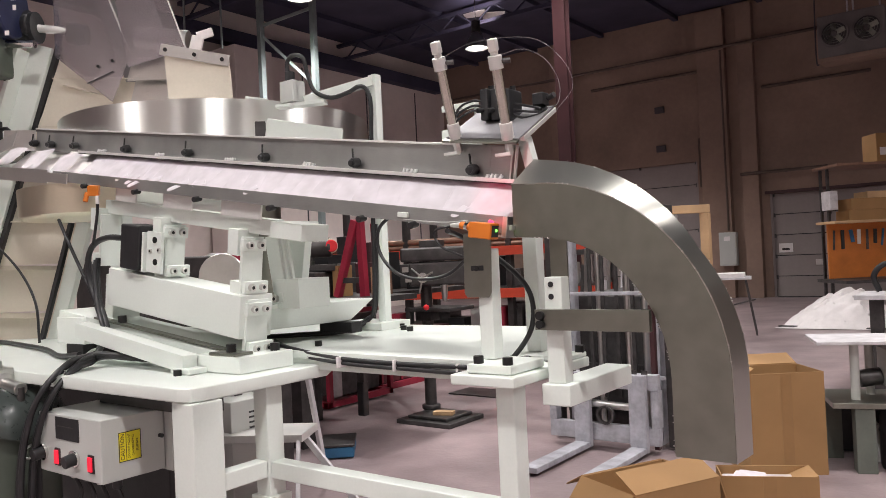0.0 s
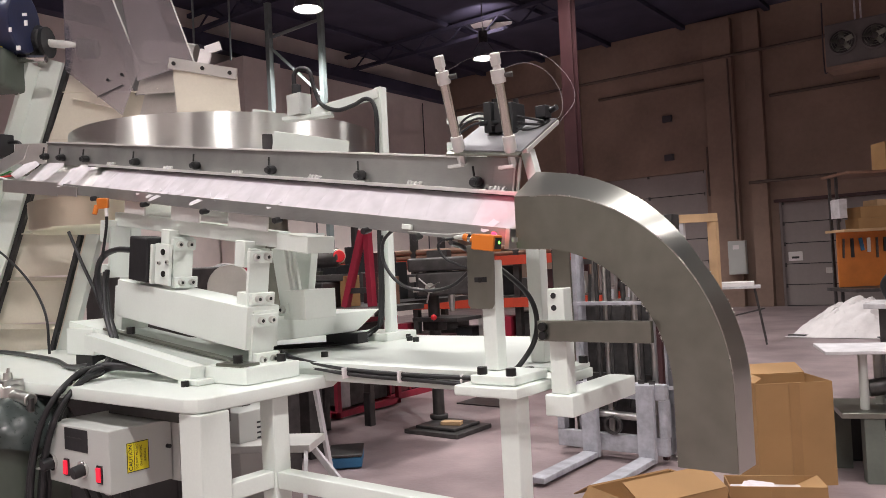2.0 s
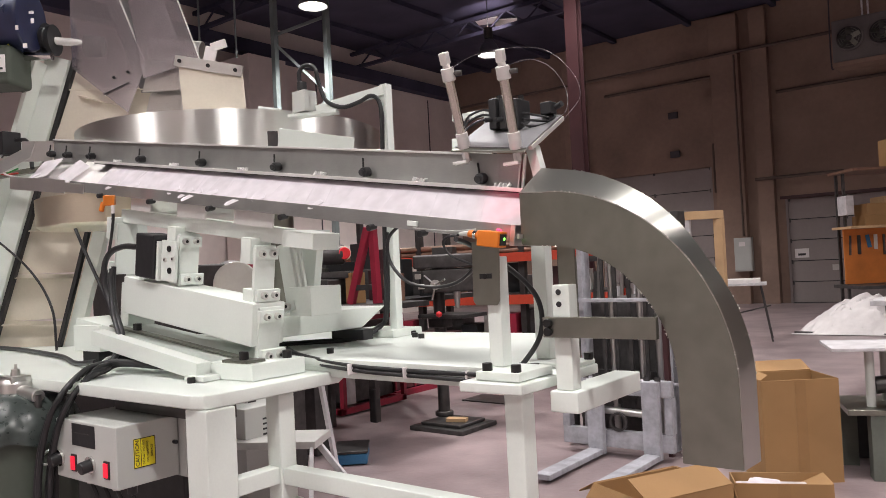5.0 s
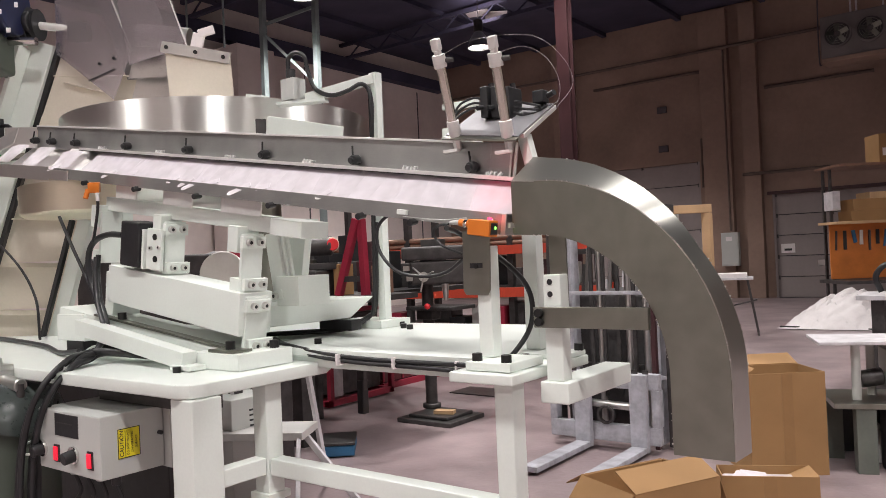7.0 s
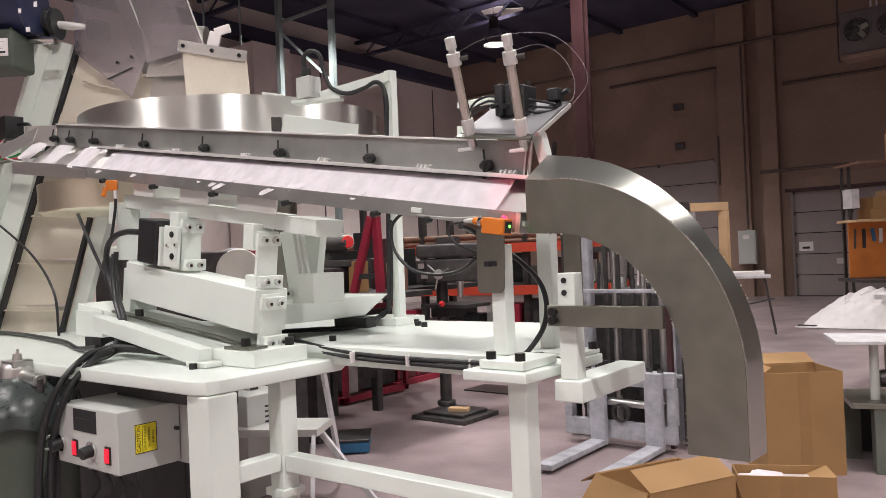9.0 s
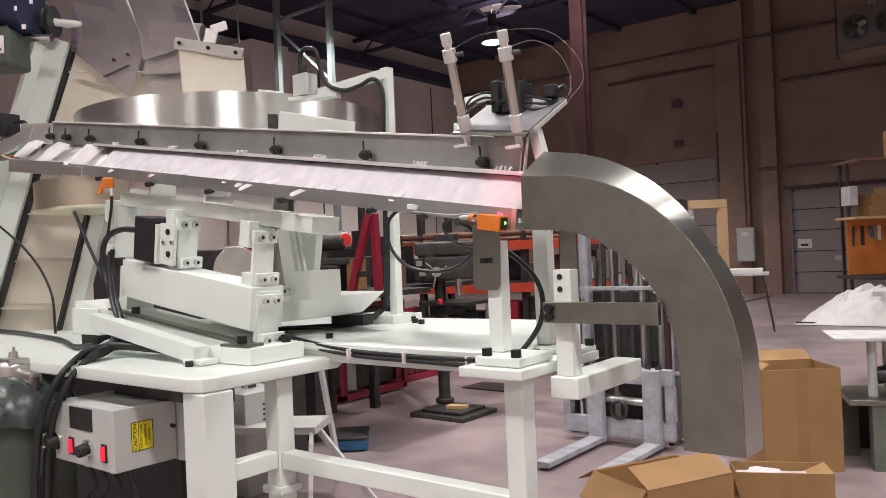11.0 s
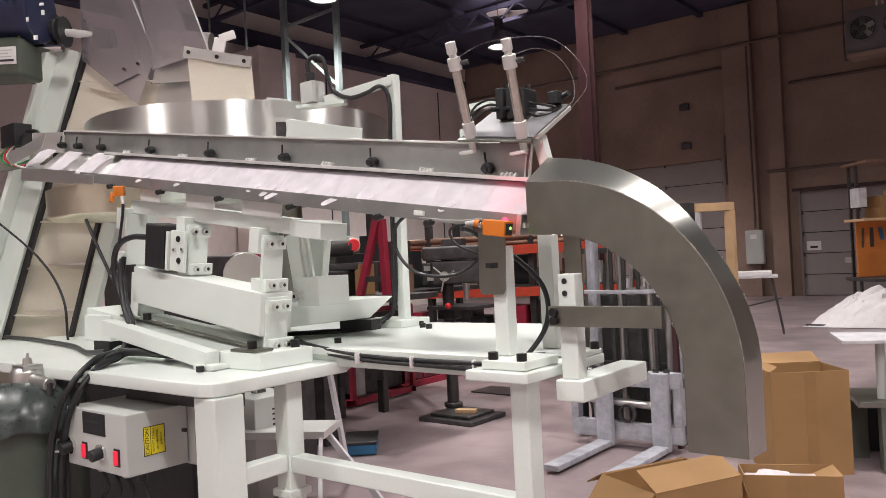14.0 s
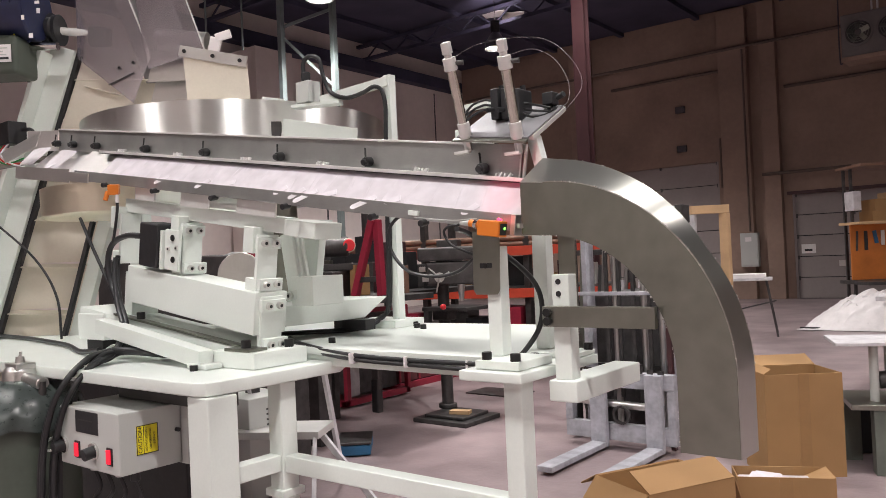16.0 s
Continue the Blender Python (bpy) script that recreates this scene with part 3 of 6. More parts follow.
# Dark strip standing in for the shadow line below the rail
part("rail_shadow_gap", on(span(S0 + 0.15, S1 - 0.01, 0.066, 0.116, 0.0690, 0.0713, 0.0003), TRACK), DARK, track)
part("end_flange", on(span(S1 - 0.012, S1, -0.004, 0.12, -0.045, 0.0, 0.001), TRACK), STEELX, track)
part("entry_wall", joined(bar((-1.575, 0.42, 1.835), (-1.74, 0.37, 1.85), 0.004, 0.085, 0.001)), STEELX, track)
part("entry_floor", plate([(0, 0), (0.36, 0), (0.36, 0.13), (0, 0.16)], 0.003, Matrix.Translation((-1.66, 0.34, 1.715)) @ pose(0, 0, 0, 42, 8, 0), 0), STEELX, track)
part("entry_lip", joined(bar((-1.24, 0.298, 1.648), (-1.66, 0.285, 1.705), 0.004, 0.05, 0.001), bar((-1.10, 0.297, 1.625), (-1.25, 0.297, 1.648), 0.005, 0.035, 0.001)), STEELX, track)
part("entry_guard", plate([(0, 0), (0.2, 0.05), (0.22, 0.11), (-0.04, 0.05)], 0.004, Matrix.Translation((-1.72, 0.27, 1.745)) @ pose(0, 0, 0, 80, 0, 8), 0.001), STEELX, track, "bent guard plate at the bowl exit")
for s in (-1.581, -1.447, -1.263, -0.914, -0.556, -0.181, 0.183, 0.562):
    p = TRACK @ Vector((s, 0.108, 0.099))
    k = part("clamp_knob", joined(rod(p + Vector((0, -0.019, -0.003)), p + Vector((0, 0.006, 0)), 0.0135, seg=10, bev=0.004), rod(p + Vector((0, -0.026, -0.005)), p + Vector((0, -0.019, -0.003)), 0.009, seg=10, bev=0.002)), BLACK, track)
    part("knob_stem", rod(p + Vector((0.0, -0.014, 0.01)), p + Vector((-0.008, -0.006, 0.036)), 0.0028, seg=6), SCREW, k)
random.seed(12)
for s in (-1.063, -0.701, -0.331, 0.015, 0.379, 0.629):
    p = TRACK @ Vector((s, 0.098, 0.0865))
    for i in range(4):
        q = p + Vector((-0.021 + 0.012 * i, -0.002, -0.0018 * i))
        part("clear_tag", box(q.x, q.y, q.z, 0.0035, 0.012, random.uniform(0.012, 0.018), 0.001, pose(0, 0, 0, random.uniform(-25, 10), random.uniform(20, 45), 0)), CLIP, track)
for s in (-0.984, -0.67, -0.348, -0.017, 0.315, 0.479):
    p = TRACK @ Vector((s, 0.0, -0.038))
    part("lower_stud", rod(p + Vector((0.003, -0.018, -0.005)), p + Vector((0, 0.01, 0)), 0.0085, seg=12, bev=0.002), BLACK, track)
pan = part("entry_pan", joined(on(lathe([(0.0, 0.0), (0.16, 0.0), (0.175, 0.012), (0.178, 0.12), (0.174, 0.12), (0.17, 0.015)], 40), Matrix.Translation((-1.42, 0.48, 1.505)) @ Matrix.Diagonal((1.5, 1, 1, 1)))), PANM, track, "round-bottomed stainless return pan")
part("cable_clip", on(box(0.45, -0.006, -0.02, 0.03, 0.008, 0.012, 0.002), TRACK), WHITE, track)

# ---- linear drive under the track ----
drive = thing("linear_drive", -0.4, 0.33, 1.0, "white vibratory drive with leaf springs and cap screws", "vibratory drive")


def tilt(x, y, z):
    return Matrix.Translation((x, y, z)) @ pose(0, 0, 0, 0, 8.4, 0)


part("base_plate", bar((-1.10, 0.325, 1.150), (-0.19, 0.325, 1.034), 0.15, 0.03, 0.003), WHITE, drive)
part("front_arm", bar((-0.84, 0.191, 1.108), (-0.245, 0.178, 1.026), 0.046, 0.048, 0.003), WHITE, drive)
part("arm_foot", span(-0.29, -0.20, 0.145, 0.20, 1.001, 1.016, 0.004), WHITE, drive)
part("base_block", span(-0.265, -0.065, 0.203, 0.39, 1.001, 1.046, 0.004), WHITE, drive)
part("base_spacer", span(-0.20, -0.09, 0.206, 0.27, 1.047, 1.055, 0.002), DULL, drive)
part("spacer_strip", bar((-0.86, 0.256, 1.140), (-0.19, 0.262, 1.055), 0.026, 0.007, 0.001), DULL, drive)
part("foot_block", span(-1.10, -0.92, 0.24, 0.43, 1.05, 1.14, 0.004), WHITE, drive)
part("foot_pad", span(-1.06, -0.95, 0.25, 0.40, 1.001, 1.049, 0.004), BLACK, drive, "black rubber isolation pad")
part("mass_beam", on(box(0, 0, 0, 0.68, 0.115, 0.122, 0.004), tilt(-0.488, 0.335, 1.193)), WHITE, drive)
part("end_stub", on(box(0, 0, 0, 0.05, 0.10, 0.16, 0.004), tilt(-0.86, 0.35, 1.20)), WHITE, drive)
part("track_rail", on(box(0, 0, 0, 0.86, 0.045, 0.046, 0.003), tilt(-0.49, 0.355, 1.452)), WHITE, drive)
part("track_rail_block", on(box(0, 0, 0, 0.125, 0.10, 0.046, 0.003), tilt(0.005, 0.37, 1.376)), WHITE, drive)
for x, zt, zb in ((-0.163, 1.345, 1.226), (-0.533, 1.402, 1.283), (-0.90, 1.46, 1.335)):
    part("spring_clamp", on(box(0, 0, 0, 0.045, 0.075, 0.075, 0.003), tilt(x - 0.03, 0.335, zt + 0.012)), WHITE, drive)
    part("spring_clamp", on(box(0, 0, 0, 0.045, 0.075, 0.04, 0.003), tilt(x - 0.03, 0.335, zb)), WHITE, drive)
    part("leaf_spring", on(box(0, 0, 0, 0.012, 0.072, zt - zb + 0.05, 0.002), tilt(x, 0.335, (zt + zb) / 2)), WHITE, drive)
    for z in (zt, zb):
        if x < -0.8:
            continue
        part("spring_cap", on(box(0, 0, 0, 0.014, 0.082, 0.034, 0.002), tilt(x + 0.014, 0.335, z)), WHITE, drive)
        for y in (0.314, 0.352):
            screw(x + 0.021, y, z, 0.0105, 0.012, (1, 0.0, -0.15), drive, "spring_screw", GALV)
part("end_spring", on(box(0, 0, 0, 0.014, 0.078, 0.16, 0.002), tilt(-0.156, 0.335, 1.113)), WHITE, drive)
for z in (1.165, 1.055):
    part("spring_cap", on(box(0, 0, 0, 0.016, 0.085, 0.036, 0.002), tilt(-0.141, 0.335, z)), WHITE, drive)
    for y in (0.314, 0.352):
        screw(-0.133, y, z, 0.0105, 0.012, (1, 0, -0.15), drive, "spring_screw", GALV)
for x, y, z in ((-0.135, 0.232, 1.055), (-0.10, 0.355, 1.046), (-0.72, 0.262, 1.125)):
    screw(x, y, z, 0.0135, 0.022, (0, 0, 1), drive, "mounting_screw")
part("track_bracket", on(box(0, 0, 0, 0.119, 0.006, 0.050, 0.001), tilt(-0.755, 0.315, 1.542)), ALU, drive, "bright sheet bracket under the track")
part("track_bracket", on(box(0, 0, 0, 0.150, 0.006, 0.050, 0.001), tilt(-0.471, 0.315, 1.497)), ALU, drive, "bright sheet bracket under the track")
part("track_bracket", on(box(0, 0, 0, 0.177, 0.006, 0.050, 0.001), tilt(-0.171, 0.315, 1.451)), ALU, drive, "bright sheet bracket under the track")
coil = part("coil_housing", on(box(0, 0, 0, 0.105, 0.09, 0.142, 0.010, None, 3), tilt(-0.661, 0.305, 1.364)), BLACK, drive, "black moulded drive coil")
part("coil_plate", on(box(0, 0, 0, 0.012, 0.105, 0.125, 0.003), tilt(-0.60, 0.32, 1.345)), WHITE, drive)
part("coil_arm", on(box(0, 0, 0, 0.076, 0.012, 0.128, 0.003), tilt(-0.549, 0.28, 1.342)), WHITE, drive)
for dx, dz in ((0.012, 0.038), (0.008, -0.03)):
    screw(-0.549 + dx, 0.274, 1.342 + dz, 0.010, 0.004, (0, -1, 0), drive, "coil_screw")
for dx in (-0.012, 0.032):
    screw(-0.549 + dx, 0.274, 1.347, 0.007, 0.006, (0, -1, 0), drive, "coil_bolt", GALV)
for i in range(3):
    part("rear_spring", on(box(0, 0, 0, 0.055, 0.009, 0.205, 0.001), Matrix.Translation((-0.192 + 0.009 * i, 0.455 + 0.0105 * i, 1.274)) @ pose(0, 0, 0, 0, -10, 0)), WHITE, drive)
part("rear_spring_cap", on(box(0, 0, 0, 0.05, 0.012, 0.03, 0.002), Matrix.Translation((-0.178, 0.443, 1.186)) @ pose(0, 0, 0, 0, -11, 0)), WHITE, drive)
screw(-0.178, 0.437, 1.186, 0.011, 0.012, (0, -1, 0), drive, "spring_screw", GALV)
part("rear_clamp", box(-0.17, 0.52, 1.388, 0.10, 0.09, 0.05, 0.003), WHITE, drive)
part("rear_web", plate([(-0.25, 1.365), (-0.155, 1.365), (-0.18, 1.232), (-0.215, 1.232)], 0.03, Matrix.Translation((0, 0.555, 0)) @ pose(0, 0, 0, 90), 0.002), WHITE, drive)
for y in (0.49, 0.53):
    screw(-0.118, y, 1.385, 0.010, 0.010, (1, 0, 0), drive, "spring_screw", GALV)
part("rear_block", span(-0.18, -0.085, 0.44, 0.565, 1.156, 1.243, 0.003), WHITE, drive)
part("rear_base", plate([(0.40, 1.092), (0.79, 1.088), (0.91, 1.155), (0.40, 1.155)], 0.24, Matrix(((0, 0, 1, -0.34), (1, 0, 0, 0), (0, 1, 0, 0), (0, 0, 0, 1))), 0.003), WHITE, drive)
part("rear_pad", span(-0.32, -0.17, 0.74, 0.79, 1.0515, 1.087, 0.004), BLACK, drive, "black rubber isolation pad")
part("rear_upright", span(-1.02, -0.93, 0.40, 0.44, 1.05, 1.50, 0.004), WHITE, drive)

# ---- escapement with air cylinders ----
esc = thing("escapement", 0.60, 0.45, 1.50, "twin bright air cylinders on a clear plate above the track exit", "air escapement")
TILT = Matrix(((0.99, 0.0, 0.128, 0.508), (0.0, 0.874, -0.485, 0.385), (-0.142, 0.48, 0.865, 1.564), (0, 0, 0, 1)))
part("mount_strip", on(span(-0.004, 0.202, -0.012, 0.004, -0.0025, 0.0025, 0.0008), TILT), DULL, esc)
part("plate_rail", on(span(0.19, 0.202, 0.03, 0.21, -0.012, -0.001, 0.001), TILT), ALU, esc)
part("valve_plate", on(span(0.0, 0.20, 0.005, 0.205, 0.0, 0.005, 0.001), TILT), PLATEM, esc)
part("support_post", joined(bar((0.728, 0.452, 1.38), (0.685, 0.452, 1.553), 0.026, 0.026, 0.003)), WHITE, esc)
part("cover_strip", on(joined(span(0.660, 0.665, 0.108, 0.117, 0.07, 0.160, 0.001), span(0.669, 0.673, 0.110, 0.117, 0.07, 0.160, 0.001)), TRACK), GALV, esc)
for bx, bz, tx, ty, tz in ((0.534, 1.562, 0.55, 0.308, 1.761), (0.678, 1.543, 0.697, 0.316, 1.739)):
    a, b = Vector((bx, 0.392, bz)), Vector((tx, ty, tz))
    d = (b - a).normalized()
    cy = part("cylinder_tube", rod(a + d * 0.03, b - d * 0.045, 0.0115, seg=24), TUBE, esc, "polished air cylinder tube")
    part("end_cap", rod(a + d * 0.0, a + d * 0.04, 0.0155, seg=8, bev=0.002), ALU, cy)
    part("end_cap", rod(b - d * 0.052, b - d * 0.022, 0.0165, seg=8, bev=0.002), ALU, cy)
    part("clevis", joined(rod(b - d * 0.022, b - d * 0.008, 0.009), box(b.x, b.y, b.z, 0.019, 0.022, 0.028, 0.004, d.to_track_quat("Z", "Y").to_matrix().to_4x4())), ALU, cy)
    part("port_fitting", rod(b - d * 0.036, b - d * 0.036 + Vector((0.03, 0.012, 0.0)), 0.006, seg=8), DARK, cy)
    part("rod_nut", rod(a - d * 0.03, a, 0.01, seg=6), GALV, cy)
    part("foot_block", box(a.x - 0.008, a.y - 0.008, a.z - 0.033, 0.04, 0.014, 0.007, 0.001), ALU, cy)
for k, (x, y, z) in enumerate(((0.575, 0.495, 1.648), (0.602, 0.50, 1.645), (0.630, 0.505, 1.64))):
    v = part("air_valve", box(x, y - 0.01, z, 0.022, 0.06, 0.075, 0.005), BLACK, esc)
    part("fitting", rod((x, y - 0.03, z - 0.012), (x - 0.01, y - 0.055, z - 0.016), 0.006, seg=8), BLACK, v)
    part("fitting", rod((x, y, z + 0.028), (x, y - 0.005, z + 0.05), 0.007, seg=8), BLACK, v)
for k in range(3):
    z = 0.012 * k
    solo("air_hose", cable([(0.572, 0.46, 1.632 + z), (0.545, 0.45, 1.636 + z), (0.515, 0.435, 1.62 + z), (0.502, 0.42, 1.60), (0.507 + 0.01 * k, 0.41, 1.588)], 0.003, 6), BLACK, "black air hose looping from the valves", "air hose", group="air hoses")
    solo("air_hose", cable([(0.632, 0.48, 1.622 + z), (0.66 - 0.01 * k, 0.49, 1.608 + z * 1.5), (0.685 + 0.006 * k, 0.51, 1.612 + z * 0.6), (0.698 - 0.016 * k, 0.54, 1.63), (0.68, 0.56, 1.645)], 0.003, 6), BLACK, "black air hose looping from the valves", "air hose", group="air hoses")
part("regulator", joined(box(0.68, 0.545, 1.655, 0.03, 0.03, 0.03, 0.004), rod((0.70, 0.545, 1.655), (0.72, 0.54, 1.66), 0.007, seg=10)), BLACK, esc)
for k, q in enumerate((((0.56, 0.31, 1.735), (0.62, 0.36, 1.77), (0.72, 0.44, 1.775), (0.765, 0.50, 1.73), (0.775, 0.53, 1.67), (0.72, 0.55, 1.625)),
                       ((0.705, 0.32, 1.715), (0.735, 0.38, 1.735), (0.755, 0.44, 1.72), (0.755, 0.5, 1.68), (0.73, 0.54, 1.64), (0.69, 0.55, 1.63)))):
    solo("clear_hose", cable(q, 0.0011, 6), CLEARTUBE, "clear air hose arching over the cylinders", "air hose", group="clear hoses")

# ---- sensors ----
def sensor(x, y, z, rz, kind):
    s = thing("photo_sensor", x, y, z, "orange photoelectric sensor beside the track", "sensor", group="photo sensors")
    m = Matrix.Translation((x, y, z)) @ pose(0, 0, 0, 0, 8, rz)
    part("body", on(box(0, 0, 0.016, 0.056, 0.034, 0.034, 0.004), m), ORANGE, s)
    if kind:
        part("connector", on(rod((-0.029, 0, 0.02), (-0.06, 0, 0.023), 0.0085, seg=12, bev=0.002), m), ORANGE, s)
        part("collar", on(rod((-0.038, 0, 0.021), (-0.046, 0, 0.022), 0.0095, seg=12), m), CHROME, s)
        part("strain_relief", on(rod((-0.06, 0, 0.023), (-0.085, 0, 0.02), 0.0065, 0.004, seg=10), m), GREYBOX, s)
        part("front_window", on(span(0.0285, 0.0298, -0.012, 0.012, 0.004, 0.028, 0.0005), m), BLACK, s)
        part("indicator", on(rod((0.0295, 0.003, 0.018), (0.0305, 0.003, 0.018), 0.0035, seg=10), m), GREENGLOW, s)
        part("lens", on(rod((0.005, 0.018, 0.033), (0.005, 0.02, 0.036), 0.006, seg=10), m), REDGLOW, s)
    else:
        part("connector", on(rod((0.012, -0.018, 0.01), (0.02, -0.026, -0.02), 0.008, seg=12, bev=0.002), m), ORANGE, s)
        b = part("bracket", on(span(-0.024, 0.008, 0.004, 0.008, -0.066, 0.0, 0.002), m), PLATEM, s)
        part("slot", on(span(-0.016, 0.0, 0.0025, 0.0042, -0.052, -0.044, 0.001), m), BLACK, b)
    return s


sensor(0.684, 0.262, 1.322, 0, True)
sensor(-0.86, 0.262, 1.545, -35, False)
for x, y, z, tx, ty, tz, w in ((0.655, 0.20, 1.40, 0.672, 0.36, 1.435, 0.75), (-0.70, 0.25, 1.56, -0.69, 0.30, 1.57, 0.04)):
    li = bpy.data.lights.new("sensor_beam", "SPOT")
    li.energy, li.spot_size, li.spot_blend, li.shadow_soft_size, li.color = w, radians(62), 1.0, 0.02, (1.0, 0.03, 0.12)
    lo = new("sensor_beam", li)
    lo.matrix_world = look((x, y, z), (tx, ty, tz))

# ---- bowl feeder ----
BX, BY, BR, BZ = -1.25, 1.08, 0.655, 1.906
bowl = thing("bowl_feeder", BX, BY, 1.04, "large brushed stainless steel vibratory bowl", "bowl feeder")
part("bowl", lathe([(0.0, -0.34), (0.42, -0.34), (0.50, -0.30), (0.52, -0.16), (BR, -0.155), (BR, 0.0), (BR - 0.004, 0.0), (BR - 0.004, -0.14), (0.45, -0.10), (0.0, -0.05)], 96, (BX, BY, BZ)), BOWLM, bowl)
part("drive_drum", rod((BX + 0.19, BY + 0.05, 1.001), (BX + 0.19, BY + 0.05, 1.58), 0.085, seg=40), DULL, bowl)
part("bowl_bracket", bar((-0.52, 0.717, 1.765), (-0.345, 0.917, 1.725), 0.04, 0.075, 0.004), WHITE, bowl)
part("bracket_end", bar((-0.545, 0.69, 1.762), (-0.521, 0.716, 1.762), 0.036, 0.06, 0.002), DARK, bowl)
mast = thing("level_switch_stand", -0.27, 1.0, 1.04, "white square post and arm carrying a level switch", "switch stand")
part("post", span(-0.265, -0.231, 0.98, 1.014, 1.065, 1.955, 0.004), WHITE, mast)
part("base", span(-0.42, -0.20, 0.92, 1.08, 1.0395, 1.066, 0.003), WHITE, mast)
part("arm", bar((-0.247, 0.985, 1.932), (-0.467, 0.86, 1.878), 0.02, 0.035, 0.003), WHITE, mast)
part("bracket", bar((-0.40, 0.90, 1.868), (-0.56, 0.81, 1.862), 0.05, 0.012, 0.002), WHITE, mast)
part("switch_head", span(-0.545, -0.475, 0.81, 0.87, 1.873, 1.952, 0.004), GREYBOX, mast)
part("cable_gland", rod((-0.52, 0.84, 1.952), (-0.52, 0.84, 1.99), 0.018, seg=12, bev=0.003), BLACK, mast)
solo("switch_cable", cable([(-0.532, 0.84, 1.988), (-0.529, 0.84, 2.031), (-0.5, 0.845, 2.049), (-0.458, 0.85, 2.03), (-0.449, 0.86, 1.972), (-0.425, 0.87, 1.908), (-0.366, 0.89, 1.878), (-0.31, 0.92, 1.891), (-0.273, 0.94, 1.91), (-0.256, 0.963, 1.897), (-0.243, 0.966, 1.84), (-0.247, 0.966, 1.739), (-0.257, 0.966, 1.436), (-0.27, 0.966, 1.132), (-0.292, 0.95, 1.077), (-0.27, 0.79, 1.052), (-0.346, 0.661, 1.05), (-0.43, 0.577, 1.05)], 0.008, 8), BLACK, "black cable tied along the white switch arm", "cable")

# ---- control box ----
cb = thing("control_box", -0.40, 0.0, 0.70, "light grey feeder control box with lit red rocker switches", "control box")
BXA, BXB, BYA, BYB, BZA, BZB = -0.668, -0.338, -0.035, 0.15, 0.735, 0.902
part("case", span(BXA, BXB, BYA, BYB, BZA, BZB, 0.006), GREYBOX, cb)
part("display", span(-0.572, -0.447, BYA - 0.0015, BYA + 0.001, 0.834, 0.895, 0.0005), BLACK, cb)
part("display_text", span(-0.562, -0.475, BYA - 0.0022, BYA - 0.0016, 0.868, 0.871, 0), DARK, cb)
for x in (-0.565, -0.388):
    part("rocker_bezel", span(x - 0.014, x + 0.014, BYA - 0.003, BYA + 0.001, 0.760, 0.808, 0.001), BLACK, cb)
    part("rocker_switch", span(x - 0.0095, x + 0.0095, BYA - 0.008, BYA - 0.003, 0.765, 0.803, 0.002), SWITCHGLOW, cb)
for x in (-0.643, -0.47):
    k = part("dial_knob", rod((x, BYA - 0.034, 0.784), (x, BYA - 0.004, 0.789), 0.017, seg=20, bev=0.003), BLACK, cb)
    part("dial_collar", rod((x, BYA - 0.008, 0.789), (x, BYA + 0.001, 0.790), 0.024, seg=20, bev=0.001), CHROME, k)
lab = part("caution_label", span(BXB - 0.001, BXB + 0.0012, 0.013, 0.077, 0.782, 0.861, 0), YELLOW, cb, "yellow caution label")
part("label_border", joined(*[span(BXB + 0.0013, BXB + 0.0018, a, b, c, d, 0) for a, b, c, d in ((0.013, 0.077, 0.782, 0.784), (0.013, 0.077, 0.859, 0.861), (0.013, 0.015, 0.784, 0.859), (0.075, 0.077, 0.784, 0.859))]), BLACK, lab)
BROWN = mat("brown print", (0.09, 0.07, 0.01), 0.6)


def label_line(name, text, size, y, material):
    """A line of print on the caution label, which is stuck on with its lines running up."""
    fc = bpy.data.curves.new(name, "FONT")
    fc.body, fc.size, fc.extrude, fc.align_x, fc.align_y = text, size, 0.0003, "CENTER", "CENTER"
    fc.materials.append(material)
    fo = new(name, fc)
    fo.parent = lab
    fo.matrix_local = Matrix.Translation((0.0016, y, 0)) @ Euler((radians(90), 0, radians(90))).to_matrix().to_4x4() @ pose(0, 0, 0, 0, 0, 90)


label_line("caution_text", "CAUTION", 0.0155, -0.021, BLACK)
label_line("warning_text", "DO NOT MOUNT", 0.0082, -0.003, BROWN)
label_line("warning_text", "ON VIBRATING", 0.0082, 0.009, BROWN)
label_line("warning_text", "SURFACE", 0.0082, 0.021, BROWN)
part("header_line", span(BXB + 0.0013, BXB + 0.0018, 0.0335, 0.035, 0.784, 0.859, 0), BLACK, lab)
part("case_screw", rod((BXB, 0.135, 0.83), (BXB + 0.012, 0.135, 0.83), 0.006, seg=10), BLACK, cb)
part("mounting_strip", span(-0.60, -0.12, 0.11, 0.19, 0.905, 0.963, 0.003), DARK, cb)
part("back_flange", span(BXB - 0.27, BXB + 0.03, 0.152, 0.158, 0.73, 0.963, 0.003), GREYBOX, cb)

ws = thing("side_guard_stand", 0.096, 1.05, 1.04, "white block on a slim post behind the track", "stand")
part("post", span(0.150, 0.164, 1.04, 1.06, 1.0395, 1.78, 0.002), WHITE, ws)
part("block", span(0.04, 0.165, 1.0, 1.039, 1.60, 1.715, 0.004), WHITE, ws)
part("top_bar", span(0.03, 0.165, 1.02, 1.05, 1.78, 1.80, 0.003), WHITE, ws)

